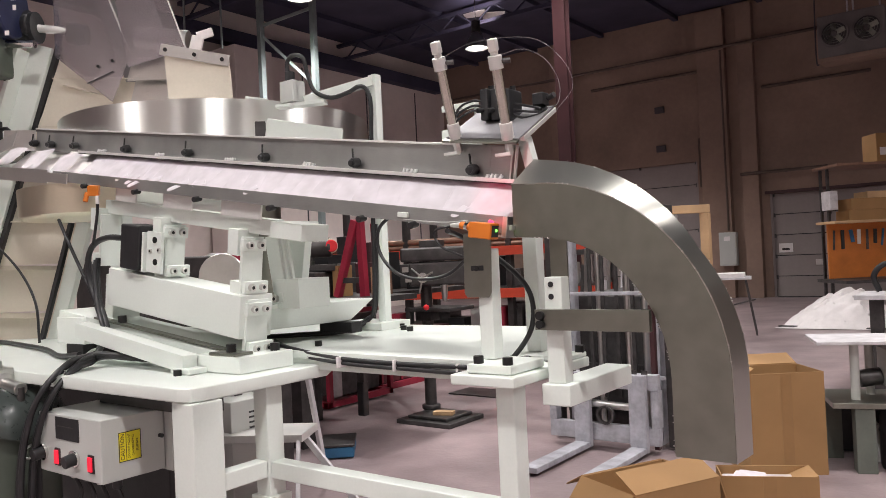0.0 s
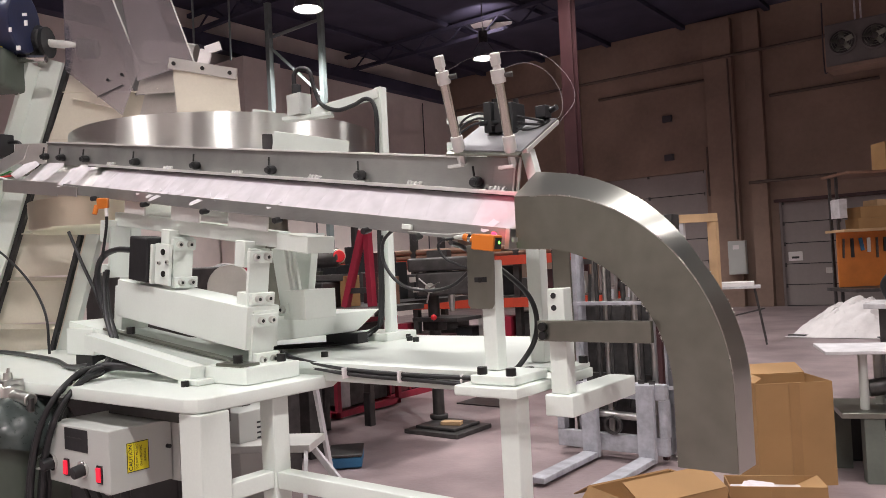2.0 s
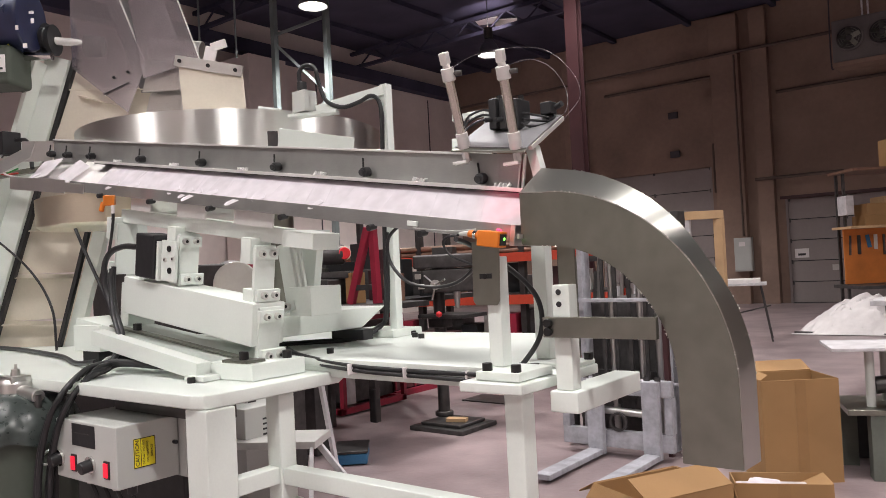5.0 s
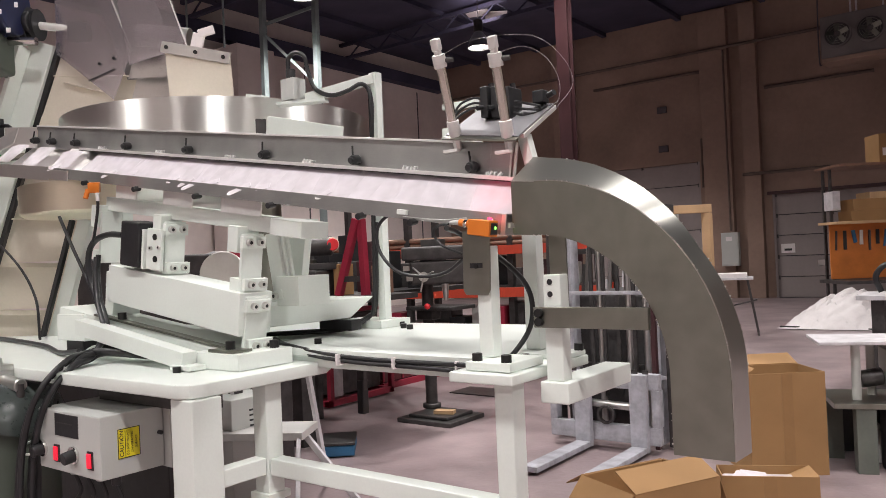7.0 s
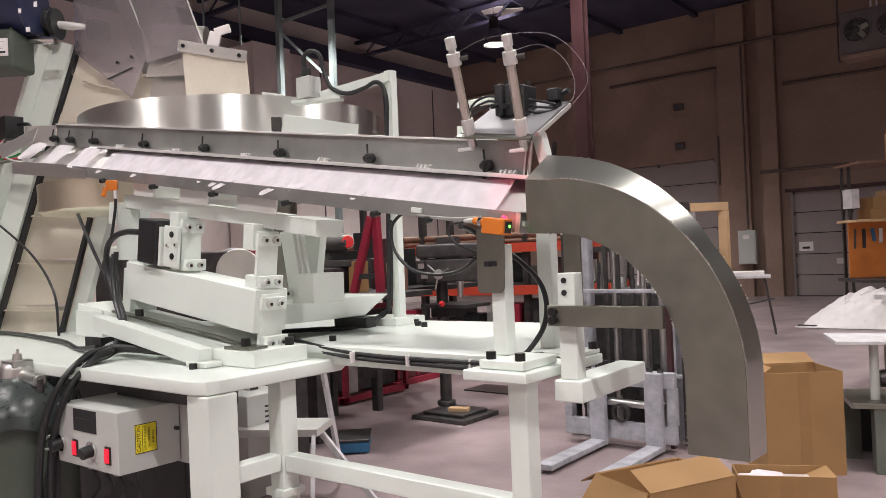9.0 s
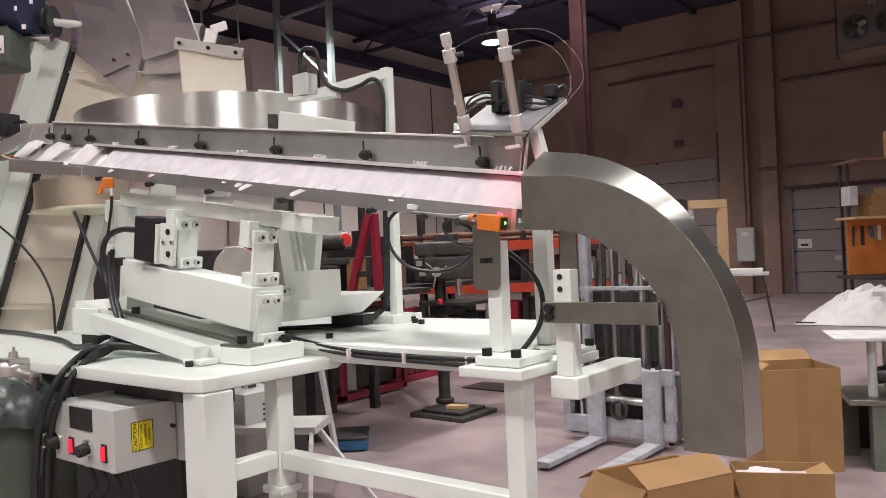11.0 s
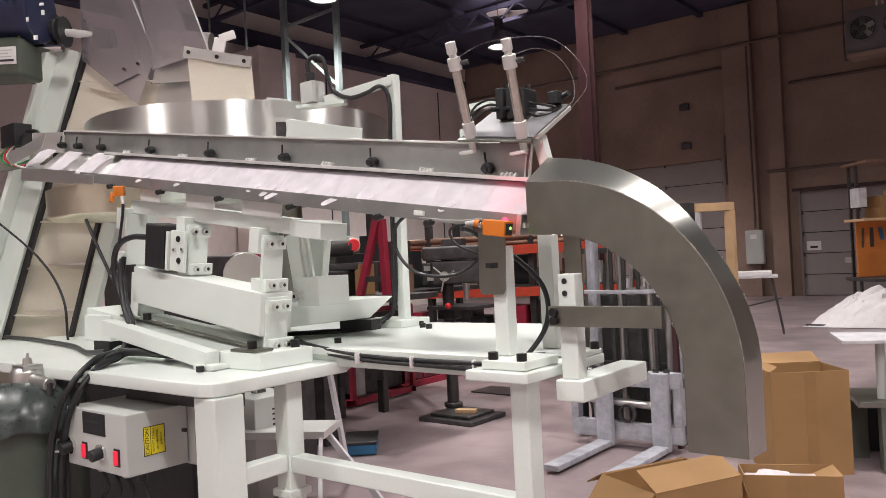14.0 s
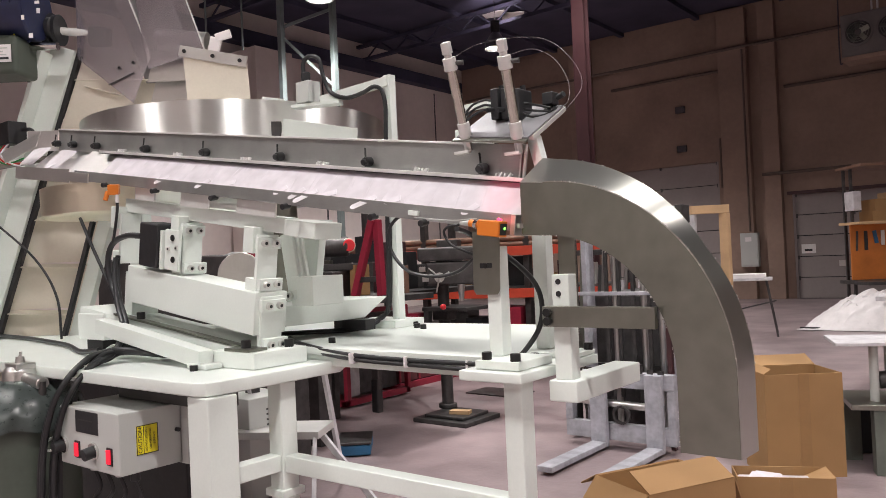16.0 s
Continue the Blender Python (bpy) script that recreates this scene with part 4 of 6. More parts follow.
for x in (0.10, 0.30, 0.50):
    solo("cable_tie", span(x, x + 0.006, 0.392, 0.426, 1.0, 1.03, 0.002), TARP, "white cable tie round the beam cables", "cable tie", group="cable ties")
for k, x in enumerate((-0.60, -0.53, -0.46, -0.38)):
    g = part("cable_gland", rod((x, 0.03, BZA - 0.03), (x, 0.03, BZA + 0.001), 0.013, seg=12, bev=0.003), (GALV, BLACK)[k % 2], cb)
    part("lead", cable([(x, 0.03, BZA - 0.028), (x + 0.01, 0.04, BZA - 0.08), (x - 0.06, 0.05, BZA - 0.15), (x - 0.10, 0.06, BZA - 0.35)], 0.006, 8), BLACK, g)
part("rim_tab", bar((-0.715, 0.79, 1.915), (-0.67, 0.86, 1.908), 0.006, 0.022, 0.002), WHITE, bowl)

# ---- elevator beside the bowl ----
el = thing("bucket_elevator", -1.95, 0.75, 0, "white cleated elevator leaning over the bowl", "elevator")
# the elevator stands square to a line turned 37 degrees: u along it, z up, w towards its front
EW = Matrix.Translation((-0.546, 1.755, 0)) @ pose(0, 0, 0, 90, 0, 37)


def up_bar(u0, z0, u1, z1, w, wide, deep):
    return on(bar((u0, z0, w), (u1, z1, w), wide, deep, 0.004, (0, 0, 1)), EW)


part("side_frame", up_bar(-2.55, 0.0, -1.775, 2.33, 0.06, 0.11, 0.05), WHITE, el)
part("side_flange", up_bar(-2.60, 0.0, -1.835, 2.30, 0.13, 0.02, 0.10), WHITE, el)
part("side_frame", up_bar(-2.065, 0.0, -1.615, 1.52, 0.06, 0.06, 0.05), WHITE, el)
part("seal_strip", up_bar(-2.485, 0.0, -1.708, 2.33, 0.05, 0.022, 0.03), BLACK, el)
part("seal_strip", up_bar(-2.115, 0.0, -1.668, 1.52, 0.085, 0.018, 0.03), BLACK, el)
for k in range(10):
    z = 0.05 + 0.215 * k
    u = -2.50 + 0.335 * z
    wide = 0.36 if z < 1.35 else 0.40
    part("cleat_panel", on(plate([(u, z), (u + wide, z), (u + wide + 0.07, z + 0.205), (u + 0.07, z + 0.205)], 0.006, pose(0, 0, 0.0), 0.001), EW), CREAM, el)
    part("cleat", on(box(u + wide / 2 + 0.035, z + 0.2, 0.028, wide - 0.02, 0.005, 0.055, 0.001, pose(0, 0, 0, 18, 0, -3)), EW), CREAM, el)
part("hood_panel", on(plate([(-1.702, 2.283), (-1.474, 2.065), (-1.506, 1.90), (-1.86, 1.90), (-1.798, 2.017)], 0.006, Matrix.Translation((0, 0, 0.05)), 0.001), EW), CREAM, el)
part("hood_fold", on(bar((-1.69, 2.15, 0.06), (-1.52, 2.10, 0.075), 0.004, 0.03, 0.001), EW), CREAM, el)
part("chute_panel", on(plate([(-1.70, 2.85), (-1.567, 2.85), (-1.362, 2.268), (-1.453, 2.053), (-1.703, 2.27)], 0.004, Matrix.Translation((0, 0, 0.10)), 0.001), EW), POLY, el, "smoky clear side panel")
part("chute_panel", on(plate([(-1.44, 2.85), (-1.276, 2.85), (-1.08, 2.249), (-1.264, 2.20), (-1.337, 2.18)], 0.004, Matrix.Translation((0, 0, 0.20)), 0.001), EW), POLY, el, "smoky clear side panel")
# Pale bars stand in for light gleaming in the clear panels' cut edges
part("panel_lit_edge", on(bar((-1.567, 2.85, 0.104), (-1.362, 2.268, 0.104), 0.006, 0.006, 0.001), EW), ALU, el)
part("panel_lit_edge", on(bar((-1.276, 2.85, 0.204), (-1.08, 2.249, 0.204), 0.006, 0.006, 0.001), EW), ALU, el)
part("panel_bracket", on(bar((-1.56, 2.14, 0.108), (-1.44, 2.19, 0.108), 0.004, 0.008, 0.001), EW), DARK, el)
part("panel_screw", on(rod((-1.509, 2.216, 0.102), (-1.509, 2.216, 0.110), 0.007, seg=10), EW), SCREW, el)
part("panel_screw", on(rod((-1.444, 2.238, 0.102), (-1.444, 2.238, 0.110), 0.007, seg=10), EW), SCREW, el)
part("delivery_slide", on(plate([(-1.34, 2.16), (-1.13, 2.16), (-1.12, 1.95), (-1.40, 1.95)], 0.004, Matrix.Translation((0, 0, 0.10)), 0.001), EW), STEEL, el)
part("delivery_back", on(plate([(-1.66, 2.85), (-1.385, 2.85), (-1.19, 2.26), (-1.20, 2.16), (-1.42, 2.16)], 0.004, Matrix.Translation((0, 0, 0.02)), 0.001), EW), TRACKM, el)
part("delivery_side", on(plate([(-1.33, 2.235), (-1.15, 2.23), (-1.15, 2.13), (-1.36, 2.13)], 0.004, Matrix.Translation((0, 0, 0.16)), 0.001), EW), STEEL, el)
part("pivot_shaft", on(rod((-1.80, 2.40, 0.12), (-1.655, 2.388, 0.085), 0.018), EW), ALU, el)
part("shaft_hub", on(rod((-1.66, 2.385, 0.05), (-1.58, 2.38, 0.04), 0.05, 0.045, seg=20), EW), BLACK, el)
part("sprocket", on(joined(rod((-1.83, 2.40, 0.12), (-1.80, 2.399, 0.12), 0.078, seg=18), rod((-1.80, 2.399, 0.12), (-1.785, 2.398, 0.12), 0.05, seg=18), rod((-1.785, 2.398, 0.12), (-1.765, 2.398, 0.12), 0.07, seg=18)), EW), BLACK, el, "black oily drive sprocket")
part("guard_strip", on(bar((-1.885, 2.47, 0.14), (-1.885, 2.30, 0.14), 0.012, 0.006, 0.001), EW), YELLOW, el, "yellow warning strip")
part("roller", on(rod((-1.33, 2.34, 0.10), (-1.10, 2.31, 0.10), 0.05, seg=20), EW), GALV, el)
part("flange_bolt", on(rod((-1.885, 2.16, 0.15), (-1.885, 2.16, 0.19), 0.012, seg=10), EW), CHROME, el)
fl = thing("hopper_flap", -1.0, 0.78, 1.95, "cream flap hanging from a screwed aluminium strip", "hopper flap")
part("flap", on(plate([(-1.075, 2.185), (-0.815, 2.125), (-0.80, 1.86), (-1.055, 1.86)], 0.005, Matrix.Translation((0, 0, 0.50)), 0.001), EW), CREAM, fl)
part("strip", on(bar((-1.085, 2.165, 0.508), (-0.812, 2.105, 0.508), 0.045, 0.008, 0.002, (0, 0, 1)), EW), GALV, fl)
for t in (0.08, 0.5, 0.9):
    part("screw", on(rod((-1.085 + 0.273 * t, 2.165 - 0.06 * t, 0.511), (-1.085 + 0.273 * t, 2.165 - 0.06 * t, 0.518), 0.008, seg=12), EW), SCREW, fl)
part("hook", on(joined(bar((-0.965, 2.15, 0.46), (-0.945, 2.225, 0.46), 0.05, 0.012, 0.005), bar((-0.95, 2.222, 0.46), (-0.885, 2.238, 0.465), 0.035, 0.012, 0.005)), EW), TARP, fl, "torn white plastic scrap")
mo = thing("gear_motor", -2.08, 0.52, 2.25, "dark blue gear motor with a white rating plate", "motor")
part("body", on(rod((-2.25, 2.47, 0.25), (-1.80, 2.45, 0.25), 0.135, seg=28, bev=0.012), EW), NAVY, mo)
part("cooling_fin", on(joined(*[box(-1.95 + 0.035 * i, 2.46, 0.25, 0.01, 0.215, 0.215, 0.004, pose(0, 0, 0, 45)) for i in range(4)]), EW), NAVY, mo)
part("gear_case", on(box(-1.99, 2.24, 0.25, 0.28, 0.17, 0.18, 0.03), EW), TANKM, mo)
part("rating_plate", on(box(-1.97, 2.24, 0.344, 0.20, 0.075, 0.004, 0.001), EW), TARP, mo)
part("flange", on(rod((-1.86, 2.40, 0.2), (-1.84, 2.40, 0.2), 0.085, seg=24), EW), DARK, mo)
part("coupling", on(rod((-1.84, 2.40, 0.16), (-1.78, 2.40, 0.16), 0.045, seg=16, bev=0.006), EW), BLACK, mo)
part("mount_rod", on(rod((-1.88, 2.30, 0.22), (-1.73, 2.295, 0.22), 0.018), EW), CHROME, mo)
part("guard_edge", on(box(-1.875, 2.40, 0.30, 0.006, 0.24, 0.02, 0.002), EW), YELLOW, mo)
part("decal", on(box(-1.722, 2.4, 0.387, 0.014, 0.022, 0.003, 0.001), EW), TARP, mo)
part("decal", on(box(-1.757, 2.296, 0.387, 0.018, 0.02, 0.003, 0.001), EW), TARP, mo)
part("decal", on(box(-1.726, 2.436, 0.387, 0.02, 0.012, 0.003, 0.001), EW), TARP, mo)
part("decal", on(box(-1.789, 2.375, 0.387, 0.012, 0.02, 0.003, 0.001), EW), TARP, mo)
for k, (dz, w) in enumerate(((0.022, 0.17), (0.008, 0.13), (-0.006, 0.16), (-0.022, 0.18))):
    part("plate_print", on(box(-1.97, 2.24 + dz, 0.347, w, 0.004 if k < 3 else 0.009, 0.002, 0), EW), (GREYBOX, GREYBOX, GREYBOX, BLACK)[k], mo)
jb = thing("junction_box", -2.0, 0.40, 1.80, "black junction box with tangled coloured wires", "junction box")
part("box", box(-2.02, 0.42, 1.92, 0.14, 0.08, 0.10, 0.006), BLACK, jb)
part("din_rail", bar((-2.2, 0.30, 1.76), (-1.84, 0.50, 1.80), 0.03, 0.02, 0.002), DULL, jb)
for k, c in enumerate(((0.02, 0.25, 0.06), (0.45, 0.02, 0.02), (0.6, 0.6, 0.6))):
    part("wire", cable([(-2.05 + 0.03 * k, 0.40, 1.88), (-2.04 + 0.03 * k, 0.36, 1.82), (-1.98 + 0.02 * k, 0.38, 1.78), (-1.90, 0.42, 1.80 - 0.02 * k)], 0.004, 6), mat("wire %d" % k, c, 0.5), jb)
solo("sensor_cable", cable([(-1.93, 0.43, 1.93), (-1.86, 0.44, 1.92), (-1.78, 0.42, 1.86), (-1.72, 0.40, 1.78)], 0.009, 8), BLACK, "black cable drooping to the bowl exit", "cable")

# ---- air filter and cables on the table's edge ----
fr = thing("air_tank", -0.93, -0.02, 0, "grey green air tank with a regulator on top", "air tank")
part("tank", lathe([(0.0, 0.0), (0.16, 0.0), (0.165, 0.02), (0.165, 0.86), (0.14, 0.925), (0.05, 0.94), (0.0, 0.94)], 36, (-0.93, -0.03, 0)), TANKM, fr)
part("regulator", lathe([(0.0, 0.94), (0.05, 0.94), (0.052, 0.985), (0.04, 1.0), (0.015, 1.005), (0.012, 1.03), (0.0, 1.03)], 24, (-0.93, -0.03, 0)), GALV, fr)
bm = lathe([(0.05, 0.955), (0.12, 0.945), (0.172, 0.90), (0.185, 0.86), (0.19, 0.82)], 64, (-0.93, -0.03, 0))
for v in bm.verts:
    n = noise.noise(v.co * 22)
    v.co += Vector((0.012 * n, 0.012 * noise.noise(v.co * 18 + Vector((5, 0, 0))), 0.02 * noise.noise(v.co * 12) * (1.0 if v.co.z < 0.9 else 0.4)))
part("plastic_wrap", bm, WRAP, fr, "torn grey plastic wrap round the tank top")
part("regulator_top", box(-0.93, -0.03, 1.0, 0.085, 0.06, 0.02, 0.005), GALV, fr)
part("drain_cock", rod((-0.93, -0.03, 1.01), (-0.925, -0.03, 1.045), 0.008, 0.004, seg=8), GALV, fr)
part("elbow", rod((-0.90, -0.03, 0.965), (-0.78, -0.03, 0.955), 0.02, seg=14, bev=0.004), GALV, fr)
part("drop_pipe", rod((-0.785, -0.03, 0.96), (-0.785, -0.03, 0.55), 0.011, seg=10), DARK, fr)
loom = [(-0.87, 0.26, 1.33), (-0.865, 0.25, 1.27), (-0.83, 0.235, 1.18), (-0.735, 0.20, 1.10), (-0.715, 0.17, 1.055), (-0.67, 0.12, 1.026), (-0.63, 0.05, 1.016), (-0.62, -0.022, 0.958), (-0.655, -0.05, 0.86), (-0.70, -0.055, 0.70), (-0.71, -0.055, 0.45)]
for k in range(5):
    o = Vector((0.010 * math.cos(k * 1.3), 0.012 * math.sin(k * 1.3), 0.008 * math.sin(k * 2.1)))
    pts = [Vector(p) + o * (1.0 + 0.15 * i) for i, p in enumerate(loom)]
    if k > 1:
        pts = [Vector((-0.42 - 0.05 * k, 0.26, 1.012)), Vector((-0.52, 0.22, 1.02)), Vector((-0.63, 0.15, 1.025 + 0.004 * k))] + pts[5:]
    solo("power_cable", cable(pts, 0.0085, 8), BLACK, "black power cable running over the table edge", "cable", group="power cables")
for p in ((-0.625, 0.005, 0.993), (-0.69, 0.145, 1.036), (-0.68, -0.052, 0.79)):
    solo("cable_tie", on(lathe([(0.024, -0.004), (0.026, -0.004), (0.026, 0.004), (0.024, 0.004)], 16), Matrix.Translation(p) @ pose(0, 0, 0, 35, 20, 0)), WHITE, "white cable tie round the cable bundle", "cable tie", group="cable ties")
solo("coil_cable", cable([(-0.712, 0.27, 1.396), (-0.804, 0.27, 1.401), (-0.887, 0.27, 1.383), (-0.927, 0.27, 1.338), (-0.925, 0.27, 1.262), (-0.887, 0.27, 1.185)], 0.010, 8), BLACK, "thick black cable from the drive coil", "cable")
solo("table_cable", cable([(-2.28, 0.42, 1.012), (-1.9, 0.40, 1.012), (-1.55, 0.35, 1.012), (-1.3, 0.30, 1.012), (-1.05, 0.22, 1.010), (-0.82, 0.17, 1.03)], 0.009, 8), BLACK, "black cable lying across the table", "cable")
for k in range(2):
    solo("rail_cable", cable([(-0.28, 0.5 + 0.01 * k, 1.05), (-0.12, 0.43, 1.03 + 0.012 * k), (0.1, 0.412, 1.012 + 0.012 * k), (0.35, 0.405, 1.008 + 0.012 * k), (0.6, 0.392, 1.012 + 0.012 * k), (0.66, 0.395, 1.05), (0.70, 0.42, 1.12), (0.69, 0.43, 1.20), (0.64, 0.40, 1.27), (0.56, 0.36, 1.33), (0.585, 0.27, 1.343)][:5 if k else 11], 0.006, 8), BLACK, "black cable tied along the front beam", "cable", group="beam cables")
solo("loop_cable", cable([(0.408, 0.31, 1.391), (0.372, 0.31, 1.38), (0.346, 0.31, 1.352), (0.351, 0.31, 1.301), (0.402, 0.31, 1.252), (0.48, 0.31, 1.237), (0.554, 0.31, 1.247), (0.615, 0.31, 1.286)], 0.0042, 8), BLACK, "thin black sensor cable hanging in a loop", "cable")
solo("sensor_lead", cable([(0.573, 0.295, 1.353), (0.541, 0.295, 1.35), (0.529, 0.295, 1.335), (0.55, 0.295, 1.308), (0.591, 0.295, 1.291), (0.63, 0.295, 1.277)], 0.003, 8), BLACK, "thin black lead of the orange sensor", "cable")
solo("bowl_cable", cable([(-1.236, 0.33, 1.49), (-1.143, 0.33, 1.365), (-1.053, 0.33, 1.251), (-0.985, 0.33, 1.142), (-0.8, 0.24, 1.08)], 0.006, 8), BLACK, "black cable slanting down past the elevator", "cable")
solo("signal_cable", cable([(0.45, 0.285, 1.378), (0.52, 0.28, 1.368), (0.58, 0.275, 1.362), (0.64, 0.27, 1.362)], 0.0014, 6), GREYBOX, "thin grey signal wire under the track", "cable")
solo("sensor_wire", cable([(-0.842, 0.262, 1.538), (-0.842, 0.262, 1.495), (-0.861, 0.262, 1.43), (-0.879, 0.262, 1.382)], 0.005, 8), BLACK, "black wire hanging from the orange sensor", "cable")
solo("wire_sleeve", rod((-0.835, 0.258, 1.541), (-0.833, 0.258, 1.515), 0.006, seg=10), TARP, "white sleeve on the sensor wire", "cable sleeve")
solo("floor_cable", cable([(-2.0, 0.3, 1.55), (-1.62, 0.32, 1.36), (-1.45, 0.33, 1.2), (-1.42, 0.33, 1.03)], 0.005, 6), BLACK, "thin black cable hanging down to the table", "cable")
solo("drive_cable", cable([(-0.25, 0.972, 1.415), (-0.263, 0.972, 1.152), (-0.292, 0.972, 1.081), (-0.25, 0.8, 1.05), (-0.33, 0.65, 1.049), (-0.45, 0.55, 1.05)], 0.006, 8), BLACK, "black cable running down the switch post", "cable")

# ---- cartons ----
def carton(x, y, z, w, d, h, rz, flaps, label):
    c = thing("carton", x, y, z, label, "carton", group="cartons")
    m = Matrix.Translation((x, y, z)) @ pose(0, 0, 0, 0, 0, rz)
    t = 0.006
    part("wall", on(span(-w / 2, w / 2, -d / 2, -d / 2 + t, 0, h, 0.001), m), CARD, c)
    part("wall", on(span(-w / 2, w / 2, d / 2 - t, d / 2, 0, h, 0.001), m), CARD, c)
    part("wall", on(span(-w / 2, -w / 2 + t, -d / 2 + t, d / 2 - t, 0, h, 0.001), m), CARD, c)
    part("wall", on(span(w / 2 - t, w / 2, -d / 2 + t, d / 2 - t, 0, h, 0.001), m), CARD, c)
    part("tape", on(span(-0.03, 0.03, -d / 2 - 0.0012, -d / 2 - 0.0002, 0.0, h, 0), m), TAPE, c)
    part("bottom", on(span(-w / 2 + t, w / 2 - t, -d / 2 + t, d / 2 - t, 0.002, 0.008, 0), m), CARDIN, c)
    for side, length, ang in flaps:
        if side in "fb":
            s = -1 if side == "f" else 1
            f = Matrix.Translation((0, s * d / 2, h + 0.002)) @ pose(0, 0, 0, s * ang)
            part("flap", on(span(-w / 2 + 0.004, w / 2 - 0.004, -t / 2, t / 2, 0, length, 0.001), m @ f), CARD, c)
        else:
            s = -1 if side == "l" else 1
            f = Matrix.Translation((s * w / 2, 0, h + 0.002)) @ pose(0, 0, 0, 0, -s * ang)
            part("flap", on(span(-t / 2, t / 2, -d / 2 + 0.004, d / 2 - 0.004, 0, length, 0.001), m @ f), CARD, c)
    return c


# ---- scoops ----
def scoop_mesh(name, seed):
    """A thin tapered scoop body, lying in the plane xy, open upwards."""
    random.seed(seed)
    bm = bmesh.new()
    w0, w1, h, dp, t = 0.062, 0.054, 0.053, 0.0008, 0.0004

    def loop(k, z, inset):
        pts = [(-w0, h), (w0, h), (w1, -h), (-w1, -h)]
        out = []
        n = 5
        for i, (x, y) in enumerate(pts):
            sx, sy = math.copysign(1, x), math.copysign(1, y)
            cx, cy = x * k - sx * (0.012 + inset), y * k - sy * (0.012 + inset)
            a0 = {(-1, 1): 180, (1, 1): 90, (1, -1): 0, (-1, -1): 270}[(int(sx), int(sy))]
            for j in range(n):
                a = radians(a0 - 90 * j / (n - 1))
                out.append(bm.verts.new((cx + 0.012 * math.cos(a), cy + 0.012 * math.sin(a), z)))
        return out

    rows = [loop(1.0, dp, 0), loop(0.97, 0.0006, 0), loop(0.86, 0, 0), loop(0.6, 0.0005, 0), loop(0.6, 0.0005 + t, 0), loop(0.86, t, 0), loop(0.955, 0.0010, 0), loop(0.985, dp - 0.0002, 0)]
    for a, b in zip(rows, rows[1:]):
        for k in range(len(a)):
            bm.faces.new((a[k], a[(k + 1) % len(a)], b[(k + 1) % len(a)], b[k]))
    bm.faces.new(rows[3])
    bm.faces.new(rows[4])
    for k in range(len(rows[0])):
        bm.faces.new((rows[0][k], rows[-1][k], rows[-1][(k + 1) % 20], rows[0][(k + 1) % 20]))
    bmesh.ops.recalc_face_normals(bm, faces=bm.faces)
    me = bpy.data.meshes.new(name)
    bm.to_mesh(me)
    bm.free()
    me.materials.append(PLASTIC)
    me.shade_smooth()
    me.set_sharp_from_angle(angle=radians(80))
    return me


def handle_mesh(length):
    pts = [(-0.011, 0.01)] + [(0.0105 * math.cos(a), -length + 0.0105 + 0.0105 * math.sin(a)) for a in np.linspace(-math.pi, 0, 9)] + [(0.011, 0.01)]
    bm = plate(pts, 0.0012, Matrix(), 0.0004)
    me = bpy.data.meshes.new("handle")
    bm.to_mesh(me)
    bm.free()
    me.materials.append(PLASTIC)
    return me


BODY = [scoop_mesh("scoop", k) for k in range(2)]
HANDLE = [handle_mesh(v) for v in (0.062, 0.045, 0.034)]
FIRST, PERIOD, PITCH, QUEUE = 0.70, 1.6, 0.0725, 24
LIE = TRACK @ Matrix.Translation((0, 0.046, 0.030)) @ pose(0, 0, 0, 45)


def place(j, wob):
    """A scoop's pose at queue slot j; slots past the queue lie on the entry rail, then in the bowl."""
    if j < QUEUE:
        s, dy, dz, rz = 0.672 - PITCH * j, 0.0, 0.0, wob * 13
    elif j > QUEUE + 2:
        a = radians(236 - 22 * (j - QUEUE - 3))
        return Matrix.Translation((BX + 0.5 * math.cos(a), BY + 0.5 * math.sin(a), BZ - 0.101)) @ pose(0, 0, 0, 6 * wob, 6, 12 * wob)
    else:
        e = j - QUEUE + 1
        s, dy, dz, rz = 0.672 - PITCH * (QUEUE - 1) - 0.225 * e, 0.006 * e, 0.006 * e, wob * 16
    return LIE @ Matrix.Translation((s, dy * 0.7, 0.0004 * math.sin(9 * wob))) @ pose(0, 0, 0, 0.5 * wob, 0.75 - 0.25 * wob, rz)


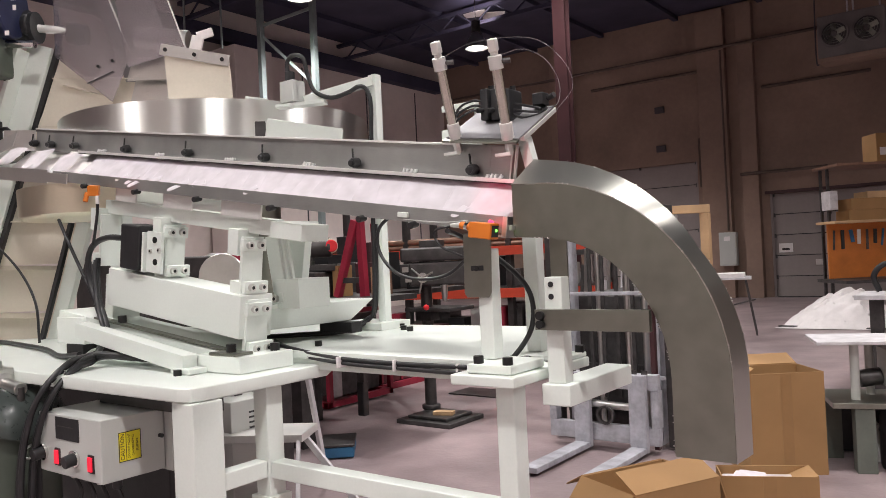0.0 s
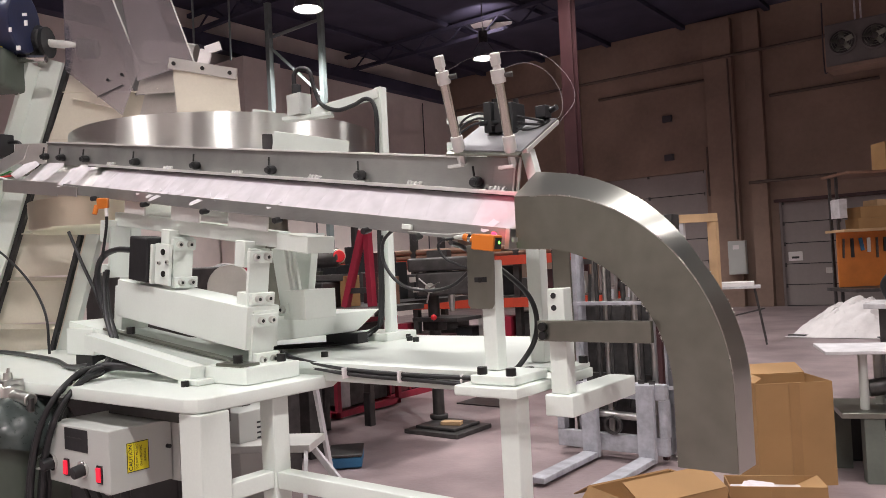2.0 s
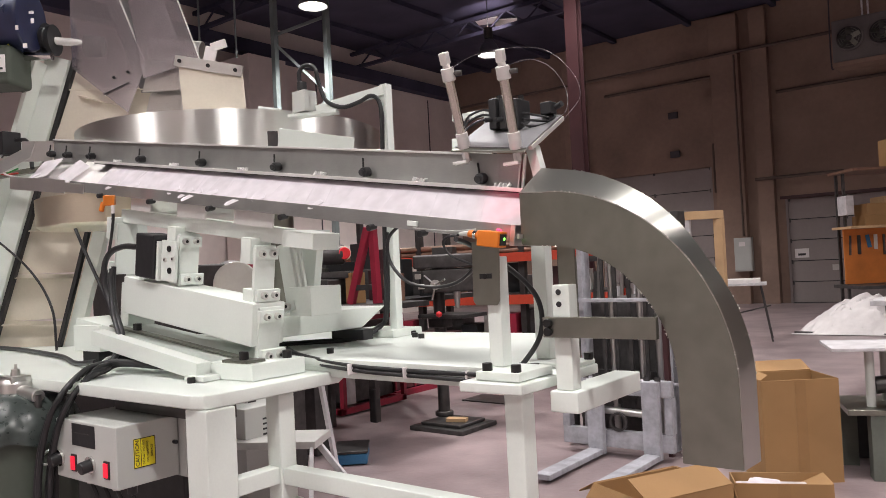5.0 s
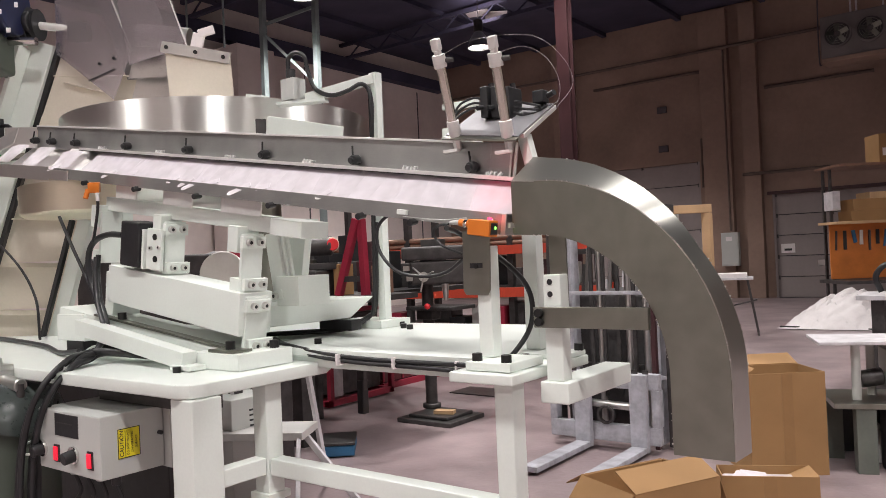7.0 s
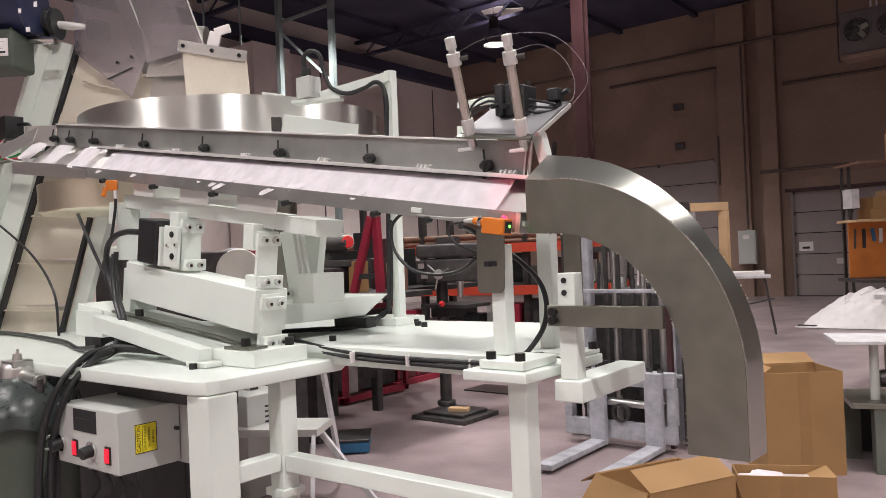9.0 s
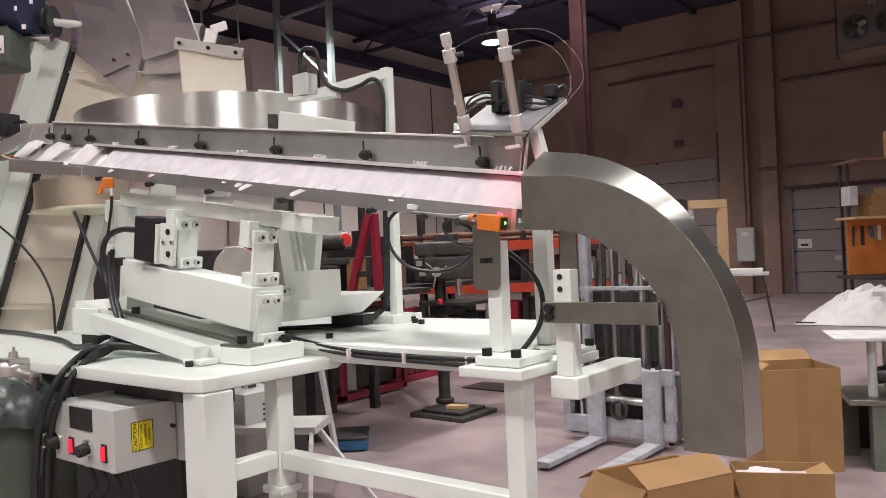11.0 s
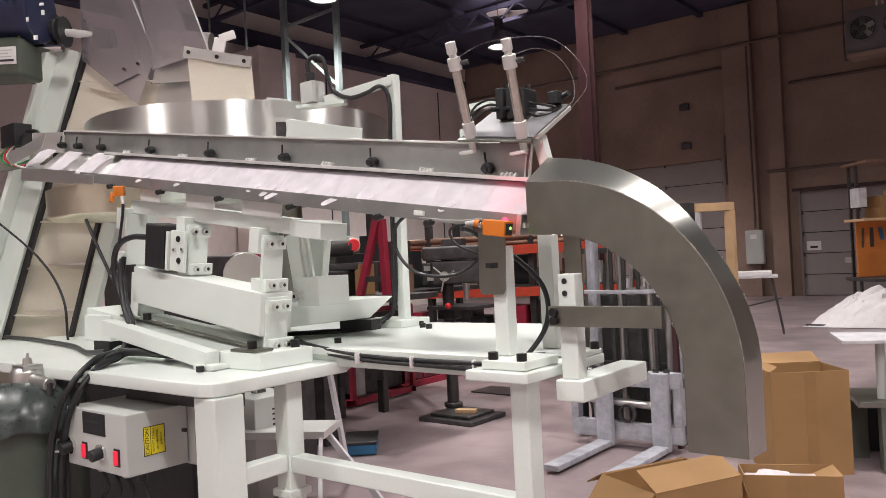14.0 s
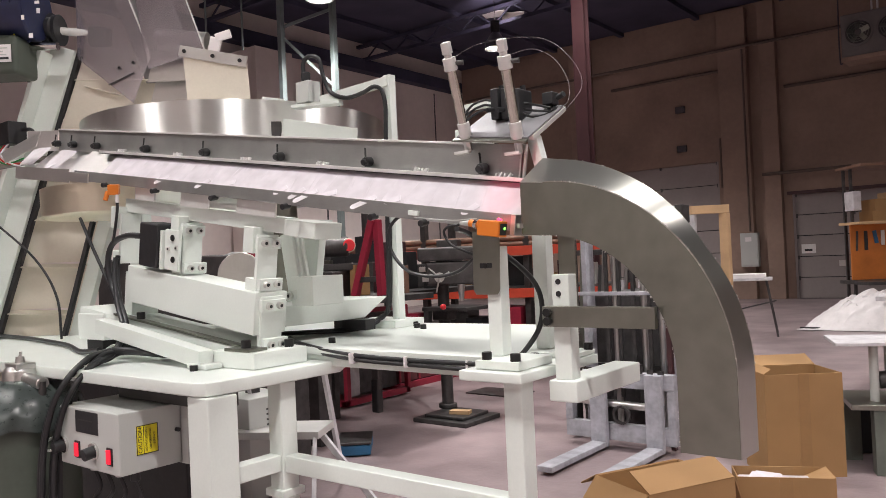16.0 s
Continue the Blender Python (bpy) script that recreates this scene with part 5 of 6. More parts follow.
def scoop_rows(k, wob):
    """Scoop k leaves the track at FIRST + k * PERIOD and moves up one slot after each release before that."""
    rows = []
    j = k
    rows.append((0.0, place(j, wob)))
    t = 0.0
    n = 0
    while n < k:
        a = FIRST + n * PERIOD + 0.37 + min(j, QUEUE) * 0.0125
        d = 0.12 if j <= QUEUE else 0.7
        if a + d > 15.99:
            break
        rows.append((a, place(j, wob)))
        j -= 1
        rows.append((a + d, place(j, wob)))
        n += 1
    else:
        r = FIRST + k * PERIOD
        if r < 15.3:
            rows.append((r, place(0, wob)))
            base = place(0, wob)
            rot = base.to_3x3().to_4x4()
            for dt, ang in ((0.10, 12), (0.20, 45), (0.28, 75)):
                a = radians(ang)
                p = Vector((CX + RM * math.sin(a), 0.35, CZ + RM * math.cos(a)))
                rows.append((r + dt, Matrix.Translation(p) @ pose(0, 0, 0, 0, ang - 8, 0) @ rot))
            q = random.uniform(-0.06, 0.06)
            rows.append((r + 0.36, Matrix.Translation((CX + RM, 0.35, 0.85)) @ pose(0, 0, 0, 0, 80, 0) @ rot))
            rows.append((r + 0.62, Matrix.Translation((1.12 + q, 0.36 + q * 0.7, 0.02 + 0.012 * k)) @ pose(0, 0, 0, 0, 85, 10 * q) @ rot))
    rows.append((16.0, rows[-1][1]))
    return rows


def motions():
    for k in range(QUEUE + 12):
        random.seed(100 + k)
        wob = random.uniform(-1, 1)
        ob = tagged(new("scoop", BODY[k % 2]), "frosted translucent plastic scoop moving along the feeder", "plastic scoop", group="scoops on the feeder")
        if random.random() < 0.27:
            h = new("handle", HANDLE[k % 3] if k > 10 else HANDLE[2])
            h.parent = ob
            h.matrix_local = Matrix.Translation((-0.012 + 0.015 * random.uniform(-1, 1), -0.036, 0.0035)) @ pose(0, 0, 0, -5, 0, random.uniform(-55, -20))
        walk(ob, scoop_rows(k, wob))
    # stop blades of the escapement: one drops while a scoop is let go, the other lifts
    for s, up in ((0.575, True), (0.722, False)):
        bl = solo("stop_blade", box(0, 0, 0, 0.005, 0.012, 0.04, 0.001), SCREW, "dark stop blade of the escapement", "stop blade", group="stop blades")
        hi = TRACK @ Matrix.Translation((s, 0.132, 0.12))
        lo = TRACK @ Matrix.Translation((s, 0.078, 0.066))
        rest, act = (hi, lo) if up else (lo, hi)
        rows = [(0.0, rest)]
        for n in range(10):
            r = FIRST + n * PERIOD
            if r + 0.5 > 15.95:
                break
            rows += [(r - 0.08, rest), (r, act), (r + 0.34, act), (r + 0.42, rest)]
        rows.append((16.0, rows[-1][1]))
        walk(bl, rows)

# ---- workshop beyond the machine ----

# cartons on the floor
carton(0.44, 3.51, 0, 0.42, 0.32, 0.565, 37, [("b", 0.13, -70), ("l", 0.05, 55)], "tall brown cardboard carton with creased sides standing on the floor")
carton(0.545, 2.855, 0, 0.44, 0.20, 0.165, 25, [("r", 0.16, 115)], "low open cardboard carton with folded flaps")
carton(0.158, 2.348, 0, 0.38, 0.50, 0.215, -26.5, [("r", 0.15, 62), ("l", 0.15, -118), ("f", 0.14, -140), ("b", 0.13, -160)], "open empty cardboard carton with spread flaps")
for k in range(3):
    random.seed(k)
    sc = tagged(new("scoop", BODY[k % 2]), "clear plastic scoop lying in the open carton", "plastic scoop", group="scoops in the carton")
    sc.matrix_world = Matrix.Translation((0.42 + 0.035 * k, 2.81 + 0.016 * k, 0.132 + 0.004 * (k % 3))) @ pose(0, 0, 0, random.uniform(-6, 6), random.uniform(-6, 6), random.uniform(0, 360))
solo("carton_filling", on(span(-0.2, 0.2, -0.085, 0.085, 0.01, 0.128, 0.02), Matrix.Translation((0.545, 2.855, 0)) @ pose(0, 0, 0, 0, 0, 25)), PLASTIC, "heap of clear plastic scoops filling the carton", "plastic scoops", kind="stuff")

# forklift with forks lowered
fk = thing("forklift", -0.5, 3.75, 0, "forklift mast and carriage with scuffed white forks lowered", "forklift")
for x in (-0.72, -0.34):
    part("fork", joined(span(x - 0.05, x + 0.05, 2.72, 3.42, 0.02, 0.055, 0.008), span(x - 0.055, x + 0.055, 3.40, 3.445, 0.02, 0.50, 0.008)), FORKM, fk, "scuffed white steel fork")
part("carriage_bar", span(-0.98, -0.22, 3.45, 3.50, 0.40, 0.50, 0.006), FORKM, fk)
part("carriage_bar", span(-0.98, -0.22, 3.45, 3.50, 0.06, 0.17, 0.006), FORKM, fk)
part("carriage_side", span(-0.98, -0.93, 3.45, 3.52, 0.17, 0.40, 0.004), FORKM, fk)
part("carriage_side", span(-0.27, -0.22, 3.45, 3.52, 0.17, 0.40, 0.004), FORKM, fk)
for i in range(10):
    part("notch", span(-0.95 + 0.07 * i, -0.91 + 0.07 * i, 3.443, 3.449, 0.50, 0.525, 0.001), DARK, fk)
part("hydraulic_ram", rod((-0.90, 3.48, 0.30), (-0.30, 3.48, 0.28), 0.025), GALV, fk)
part("ram_ring", on(lathe([(0.045, -0.012), (0.06, -0.012), (0.06, 0.012), (0.045, 0.012)], 20), Matrix.Translation((-0.57, 3.44, 0.23)) @ pose(0, 0, 0, 90)), DARK, fk)
for x, w, y, m in ((-1.02, 0.05, 3.60, DARK), (-0.90, 0.035, 3.64, FORKM), (-0.28, 0.035, 3.62, FORKM), (-0.19, 0.05, 3.58, DARK)):
    part("mast_rail", span(x - w / 2, x + w / 2, y, y + 0.12, 0.03, 1.55, 0.004), m, fk)
for x in (-0.75, -0.66, -0.56, -0.45):
    part("mast_chain", span(x - 0.012, x + 0.012, 3.66, 3.68, 0.3, 1.62, 0.002), DARK, fk)
for x in (-0.70, -0.50, -0.38):
    part("lift_ram", rod((x, 3.70, 0.1), (x, 3.70, 1.6), 0.022, seg=12), GALV, fk)
for z in (1.0, 0.47):
    part("load_backrest_bar", span(-0.98, -0.20, 3.53, 3.55, z - 0.012, z + 0.012, 0.004), FORKM, fk)
part("mast_back", span(-1.02, -0.18, 3.80, 3.84, 0.06, 0.5, 0.004), DARK, fk)
part("cowl", span(-0.98, -0.32, 3.9, 4.8, 0.25, 0.98, 0.05), DARK, fk, "dark counterweight body")
part("backrest_upright", span(-0.285, -0.255, 3.52, 3.56, 0.02, 1.25, 0.004), REDCOL, fk)
for x in (-0.98, -0.34):
    part("wheel", rod((x - 0.07, 4.05, 0.24), (x + 0.07, 4.05, 0.24), 0.24, seg=28, bev=0.03), BLACK, fk)
# long bar stock leaning behind the forklift
random.seed(9)
for k in range(16):
    x = -1.78 + 0.058 * k + random.uniform(-0.015, 0.015)
    solo("bar_stock", bar((x, 4.98, 0.0), (x + random.uniform(-0.06, 0.06), 5.12, random.uniform(1.0, 1.42)), random.uniform(0.02, 0.05), random.uniform(0.02, 0.05), 0.003), (DARK, GALV, DULL, SCUFF)[k % 4], "length of steel bar stock standing upright against a rack", "bar stock", group="bar stock")
rk = thing("stock_rack", -0.9, 5.2, 0, "dark steel rack holding upright bar stock", "rack")
for z in (0.5, 1.25):
    part("rail", span(-1.85, -0.85, 5.16, 5.20, z, z + 0.05, 0.003), DARK, rk)
for x in (-1.85, -0.9):
    part("post", span(x, x + 0.05, 5.16, 5.22, 0, 1.4, 0.003), DARK, rk)

# drill press
dp = thing("drill_press", -2.2, 3.95, 0, "dark grey floor-standing drill press with a square base", "drill press")
part("base", joined(span(-2.38, -1.86, 3.49, 3.95, 0.0, 0.035, 0.01), span(-2.31, -1.93, 3.55, 3.89, 0.035, 0.06, 0.01)), DARK, dp)
part("column", rod((-2.29, 3.83, 0.06), (-2.29, 3.83, 1.3), 0.048, seg=20), DARK, dp)
part("column_foot", rod((-2.29, 3.83, 0.06), (-2.29, 3.83, 0.10), 0.075, seg=20, bev=0.01), DARK, dp)
part("belt_cover", on(box(-2.15, 3.85, 1.315, 0.62, 0.28, 0.11, 0.03, pose(0, 0, 0, 0, 0, 35)), Matrix()), DARK, dp)
part("head", on(box(-2.15, 3.82, 1.16, 0.46, 0.2, 0.19, 0.03, pose(0, 0, 0, 0, 0, 35)), Matrix()), DARK, dp)
part("spindle", rod((-2.02, 3.72, 1.07), (-2.02, 3.72, 0.94), 0.03, 0.018, seg=14), GALV, dp)
part("feed_hub", rod((-2.20, 3.68, 1.13), (-2.17, 3.64, 1.13), 0.04, seg=16), GALV, dp)
for a in (20, 140, 260):
    v = Vector((0.12 * math.cos(radians(a)), -0.02, 0.12 * math.sin(radians(a))))
    part("feed_lever", rod(Vector((-2.17, 3.64, 1.13)), Vector((-2.17, 3.64, 1.13)) + v, 0.007, seg=8), GALV, dp)
part("lever_knob", lathe([(0.0, -0.025), (0.02, -0.015), (0.025, 0), (0.02, 0.015), (0.0, 0.025)], 12, (-2.13, 3.62, 0.90)), PINK, dp)
part("work_table", joined(span(-2.4, -1.95, 3.68, 4.02, 0.86, 0.89, 0.008), span(-2.36, -2.20, 3.76, 3.88, 0.78, 0.86, 0.01)), DARK, dp)
for x, z in ((-2.31, 1.2), (-2.28, 1.12)):
    part("switch", on(box(x, 3.60, z, 0.05, 0.02, 0.04, 0.003, pose(0, 0, 0, 0, 0, 35)), Matrix()), GALV, dp)
solo("wood_block", box(-2.05, 3.68, 0.075, 0.16, 0.08, 0.028, 0.003, pose(0, 0, 0, 0, 0, 20)), WOOD, "small pine offcut on the drill press base", "wood block")
solo("floor_mat", span(-2.75, -2.2, 4.68, 5.02, 0.001, 0.012, 0.003), DARK, "dark rubber mat on the concrete floor", "floor mat")

# red steel rack with tubes
rr = thing("tube_rack", -3.4, 5.9, 0, "orange red steel rack loaded with long brown tubes", "storage rack")
RA, RB = Vector((-5.2, 5.35, 0)), Vector((-1.9, 6.2, 0))
RD = (RB - RA).normalized()
RNN = Vector((-RD.y, RD.x, 0))
for z, h in ((1.33, 0.10), (0.87, 0.10), (0.30, 0.10)):
    for o in (0, 0.8):
        part("beam", bar(RA + RNN * o + Vector((0, 0, z)), RB + RNN * o + Vector((0, 0, z)), 0.05, h, 0.004), ORANGERED, rr)
for t in (0.0, 0.36, 0.72, 1.0):
    for o in (0.03, 0.83):
        part("upright", bar(RA.lerp(RB, t) + RNN * (o + 0.03), RA.lerp(RB, t) + RNN * (o + 0.03) + Vector((0, 0, 1.75 if o < 0.5 else 2.0)), 0.07, 0.07, 0.004), DARK, rr)
part("shelf_board", on(box(0, 0, 0, (RB - RA).length, 0.75, 0.02, 0.002), Matrix.Translation((RA + RB) / 2 + RNN * 0.42 + Vector((0, 0, 0.93))) @ pose(0, 0, 0, 0, 0, math.degrees(math.atan2(RD.y, RD.x)))), DARK, rr)
random.seed(21)
for k in range(11):
    o = RNN * (0.06 + 0.068 * (k % 7)) + Vector((0, 0, 1.405 + (0.062 if k >= 7 else 0) + random.uniform(0, 0.01)))
    a, b = RA - RD * random.uniform(0.1, 0.4), RB + RD * random.uniform(-0.5, 0.3)
    solo("brown_tube", rod(a + o, b + o, random.uniform(0.024, 0.034), seg=14), (PIPE, PIPE, DULL, PIPE)[k % 4], "long brown tube lying on the rack", "tube", group="tubes on the rack")
random.seed(5)
for k in range(14):
    t = 0.12 + 0.06 * k + random.uniform(-0.01, 0.01)
    h, w = random.uniform(0.12, 0.34), random.uniform(0.10, 0.22)
    solo("stored_box", on(box(0, 0, h / 2, w, 0.25, h, 0.006), Matrix.Translation(RA.lerp(RB, t) + RNN * random.uniform(0.15, 0.4) + Vector((0, 0, 0.942))) @ pose(0, 0, 0, 0, 0, 20)), (DARK, CARD, REDCOL, GREYBOX, BLACK)[k % 5], "small box stored on the rack shelf", "box", group="boxes on the rack")
for k in range(12):
    t = 0.1 + 0.07 * k
    h, w = random.uniform(0.15, 0.42), random.uniform(0.15, 0.28)
    solo("stored_box", on(box(0, 0, h / 2, w, 0.3, h, 0.006), Matrix.Translation(RA.lerp(RB, t) + RNN * random.uniform(0.15, 0.4) + Vector((0, 0, 0.352))) @ pose(0, 0, 0, 0, 0, 10)), (DARK, BLACK, GREYBOX, RED, DARK)[k % 5], "dark box stored on the lower shelf", "box", group="boxes on the rack")
part("lower_board", on(box(0, 0, 0, (RB - RA).length, 0.75, 0.02, 0.002), Matrix.Translation((RA + RB) / 2 + RNN * 0.42 + Vector((0, 0, 0.34))) @ pose(0, 0, 0, 0, 0, math.degrees(math.atan2(RD.y, RD.x)))), DARK, rr)

# chop saw on a stand, with a red knob
dg = thing("disc_saw", -3.9, 3.0, 0, "round grey saw guard on a pedestal", "saw")
part("guard", rod((-3.92, 3.03, 1.24), (-3.88, 2.97, 1.24), 0.175, seg=40, bev=0.006), SCUFF, dg)
part("arbor", rod((-3.90, 3.0, 1.24), (-3.85, 2.93, 1.24), 0.03, seg=14), DARK, dg)
part("pedestal", rod((-3.9, 3.06, 0.0), (-3.9, 3.06, 1.20), 0.06, 0.05, seg=20), DARK, dg)
sw = thing("chop_saw", -2.6, 2.95, 0, "dark chop saw with a round red guard knob on a stand", "chop saw")
part("motor", rod((-2.86, 2.72, 1.40), (-2.50, 2.99, 1.40), 0.075, seg=20, bev=0.02), DARK, sw)
part("knob_ring", rod((-2.50, 2.97, 1.408), (-2.475, 2.955, 1.408), 0.056, seg=24, bev=0.006), CREAM, sw)
part("red_knob", rod((-2.476, 2.957, 1.408), (-2.458, 2.945, 1.408), 0.045, seg=24, bev=0.006), PINK, sw)
part("saw_table", box(-2.70, 2.95, 1.25, 0.45, 0.32, 0.05, 0.01, pose(0, 0, 0, 0, 0, 37)), DARK, sw)
part("blade_guard", on(rod((0, -0.02, 0), (0, 0.02, 0), 0.17, seg=32, bev=0.008), Matrix.Translation((-2.95, 2.40, 1.22)) @ pose(0, 0, 0, 0, 0, 37)), GALV, sw)
part("saw_stand", span(-2.9, -2.5, 2.8, 3.1, 1.031, 1.22, 0.02), DARK, sw)
part("side_panel", span(-2.47, -2.41, 2.95, 3.1, 1.031, 1.26, 0.005), CARD, sw)
for k in range(5):
    part("rack_slat", box(-2.16 + 0.028 * k, 3.06 + 0.01 * k, 1.14, 0.014, 0.05, 0.20, 0.003), (WOOD, PIPE, ORANGERED)[k % 3], sw)
# red A-frame
af = thing("red_trestle", -2.2, 2.95, 0, "dark red painted A-frame trestle", "trestle")
for a, b in (((-2.215, 2.95, 1.58), (-2.40, 2.93, 1.032)), ((-2.19, 2.97, 1.58), (-2.17, 2.97, 1.032)), ((-2.19, 3.12, 1.56), (-2.24, 3.2, 1.032))):
    part("leg", bar(a, b, 0.05, 0.05, 0.004), RED, af)
part("tie", bar((-2.36, 2.93, 1.15), (-2.18, 2.97, 1.15), 0.03, 0.04, 0.003), DARK, af)
sb = thing("saw_bench", -2.5, 3.0, 0, "dark steel bench under the chop saw", "bench")
part("top", span(-3.1, -2.0, 2.65, 3.35, 0.99, 1.03, 0.004), DARK, sb)
for x, y in ((-3.08, 2.68), (-3.02, 2.80), (-3.08, 3.28)):
    part("leg", span(x, x + 0.05, y, y + 0.05, 0, 0.989, 0.003), DARK, sb)
# red cabinet frame on the floor
rc = thing("red_cart", -3.0, 4.0, 0, "red steel cart frame with dark panels on the floor", "cart")
for y in (3.60, 4.40):
    part("base_rail", span(-4.3, -3.24, y, y + 0.06, 0.02, 0.07, 0.004), RED, rc)
part("base_rail", span(-3.30, -3.24, 3.60, 4.46, 0.02, 0.075, 0.004), RED, rc)
for x, y in ((-3.28, 3.62), (-3.28, 4.42), (-4.25, 3.62)):
    part("upright", span(x, x + 0.045, y, y + 0.045, 0.07, 0.85, 0.004), RED, rc)
part("top_rail", span(-3.285, -3.24, 3.62, 4.46, 0.82, 0.86, 0.004), RED, rc)
part("dark_panel", span(-4.2, -3.36, 3.8, 4.40, 0.08, 0.80, 0.01), DARK, rc)
part("pale_panel", span(-3.34, -3.32, 3.68, 3.86, 0.08, 0.6, 0.004), SCUFF, rc)
cab = thing("red_cabinet", -3.7, 5.15, 0, "long low dark red tool cabinet on the floor", "cabinet")
part("carcass", span(-3.95, -3.50, 4.56, 5.75, 0.03, 0.55, 0.008), REDCOL, cab)
for k in range(4):
    d = part("door", span(-3.499, -3.482, 4.57 + 0.295 * k, 4.85 + 0.295 * k, 0.07, 0.53, 0.004), REDDOOR, cab)
    part("door_edge", span(-3.481, -3.474, 4.57 + 0.295 * k, 4.595 + 0.295 * k, 0.07, 0.53, 0.002), RED, d)
part("plinth_rail", span(-3.49, -3.45, 4.55, 5.76, 0.0, 0.06, 0.004), RED, cab)
hl = thing("hanging_strap", -1.0, 1.15, 0.55, "dark hanging strap under the table plate", "strap")
part("strap", bar((-0.378, 1.0, 0.80), (-0.378, 1.0, 1.01), 0.035, 0.02, 0.004), DARK, hl)
part("grip", bar((-0.378, 1.0, 0.714), (-0.378, 1.0, 0.84), 0.034, 0.03, 0.008), BLACK, hl)

# step stool, blue case, small cabinet under the table
ss = thing("step_stool", -1.7, 1.9, 0, "bare aluminium two-step folding stool", "step stool")
SM = Matrix.Translation((-1.70, 1.66, 0)) @ pose(0, 0, 0, 0, 0, 30)
part("tread", on(span(-0.27, 0.22, -0.13, 0.16, 0.355, 0.395, 0.005), SM), ALU, ss)
part("tread", on(span(-0.20, 0.32, -0.48, -0.22, 0.02, 0.05, 0.005), SM), ALU, ss)
for x in (-0.26, 0.19):
    part("front_leg", on(bar((x, -0.10, 0.36), (x + 0.10, -0.48, 0.0), 0.02, 0.05, 0.003), SM), SCUFF, ss)
    part("rear_leg", on(bar((x, 0.05, 0.80), (x + 0.02, 0.34, 0.0), 0.02, 0.045, 0.003), SM), SCUFF, ss)
part("brace", on(bar((0.19, 0.0, 0.36), (0.52, -0.1, 0.0), 0.02, 0.035, 0.003), SM), SCUFF, ss)
bc = thing("blue_case", -2.1, 2.62, 0, "small blue plastic case on the floor", "case")
part("body", box(-2.13, 2.60, 0.042, 0.32, 0.22, 0.07, 0.012, pose(0, 0, 0, 0, 0, -49)), BLUE, bc)
part("lid", box(-2.13, 2.60, 0.087, 0.33, 0.23, 0.018, 0.008, pose(0, 0, 0, 0, 0, -49)), DARK, bc)
sc = thing("small_cabinet", -1.98, 1.62, 0.0, "small grey vented cabinet under the table", "cabinet")
part("case", span(-2.12, -1.82, 1.50, 1.80, 0.0, 0.56, 0.01), GREYBOX, sc)
for k in range(4):
    part("vent", span(-1.82, -1.818, 1.62, 1.72, 0.40 + 0.028 * k, 0.41 + 0.028 * k, 0), BLACK, sc)
solo("dark_post", span(-2.55, -2.42, 2.55, 2.68, 0, 1.0, 0.01), DARK, "dark square machine leg", "machine leg")
solo("back_cabinet", span(-4.4, -3.5, 2.1, 2.9, 0, 1.1, 0.02), DARK, "dark machine cabinet behind the elevator", "machine cabinet")

# machine stands at the carton
def stand(x, y, label):
    s = thing("machine_stand", x, y, 0, label, "machine stand", group="machine stands")
    m = Matrix.Translation((x, y, 0)) @ pose(0, 0, 0, 0, 0, 20)
    part("top_plate", on(span(-0.26, 0.42, -0.22, 0.20, 0.70, 0.718, 0.003), m), SCUFF, s)
    part("lower_plate", on(span(-0.20, 0.44, -0.24, 0.22, 0.355, 0.385, 0.004), m), DULL, s)
    for dx, dy in ((-0.06, -0.12), (0.05, 0.05), (0.3, -0.12), (0.3, 0.12)):
        part("spacer_post", on(rod((dx, dy, 0.386), (dx, dy, 0.699), 0.024, seg=16), m), GREYBOX, s)
    for dx, dy in ((-0.04, -0.18), (0.36, -0.18), (-0.15, 0.14), (0.36, 0.16)):
        part("leg", on(span(dx - 0.05, dx + 0.05, dy - 0.05, dy + 0.05, 0, 0.354, 0.004), m), STANDG, s)
    part("pump_tank", on(lathe([(0.0, 0.0), (0.13, 0.0), (0.135, 0.02), (0.135, 0.2), (0.14, 0.205), (0.14, 0.21), (0.135, 0.215), (0.135, 0.34), (0.0, 0.345)], 28, (0.19, -0.10, 0.004)), m), BLACK, s)
    part("valve_block", on(span(0.02, 0.08, 0.0, 0.12, 0.005, 0.22, 0.006), m), GREYBOX, s)
    part("gear_block", on(span(0.10, 0.36, -0.16, 0.10, 0.45, 0.66, 0.01), m), GREYBOX, s)
    part("block_base", on(span(0.14, 0.30, -0.12, 0.06, 0.386, 0.45, 0.01), m), DARK, s)
    # Black slab added behind the legs in place of shade under the stand
    part("shade_slab", on(span(-0.12, 0.60, 0.22, 0.34, 0.01, 0.345, 0.02), m), BLACK, s)
    part("motor", on(rod((0.10, 0.0, 0.50), (-0.02, 0.0, 0.48), 0.05, seg=16, bev=0.01), m), DARK, s)
    return s


stand(0.84, 3.84, "steel machine stand with a white top plate and green legs")
bn = thing("dark_bench", 0.9, 6.4, 0, "dark steel bench with a black hose clamp on top", "bench")
part("top", span(0.45, 1.6, 6.2, 6.8, 0.76, 0.80, 0.006), SCUFF, bn)
for x, y in ((0.55, 6.28), (0.7, 6.7), (1.5, 6.28)):
    part("leg", span(x, x + 0.1, y, y + 0.1, 0, 0.759, 0.006), DARK, bn)
part("hose", cable([(0.62, 6.4, 0.82), (0.58, 6.4, 0.95), (0.66, 6.4, 1.05), (0.78, 6.4, 1.02), (0.8, 6.4, 0.82)], 0.025, 10), BLACK, bn)
part("motor", span(0.75, 1.2, 6.35, 6.7, 0.801, 1.05, 0.03), DARK, bn)

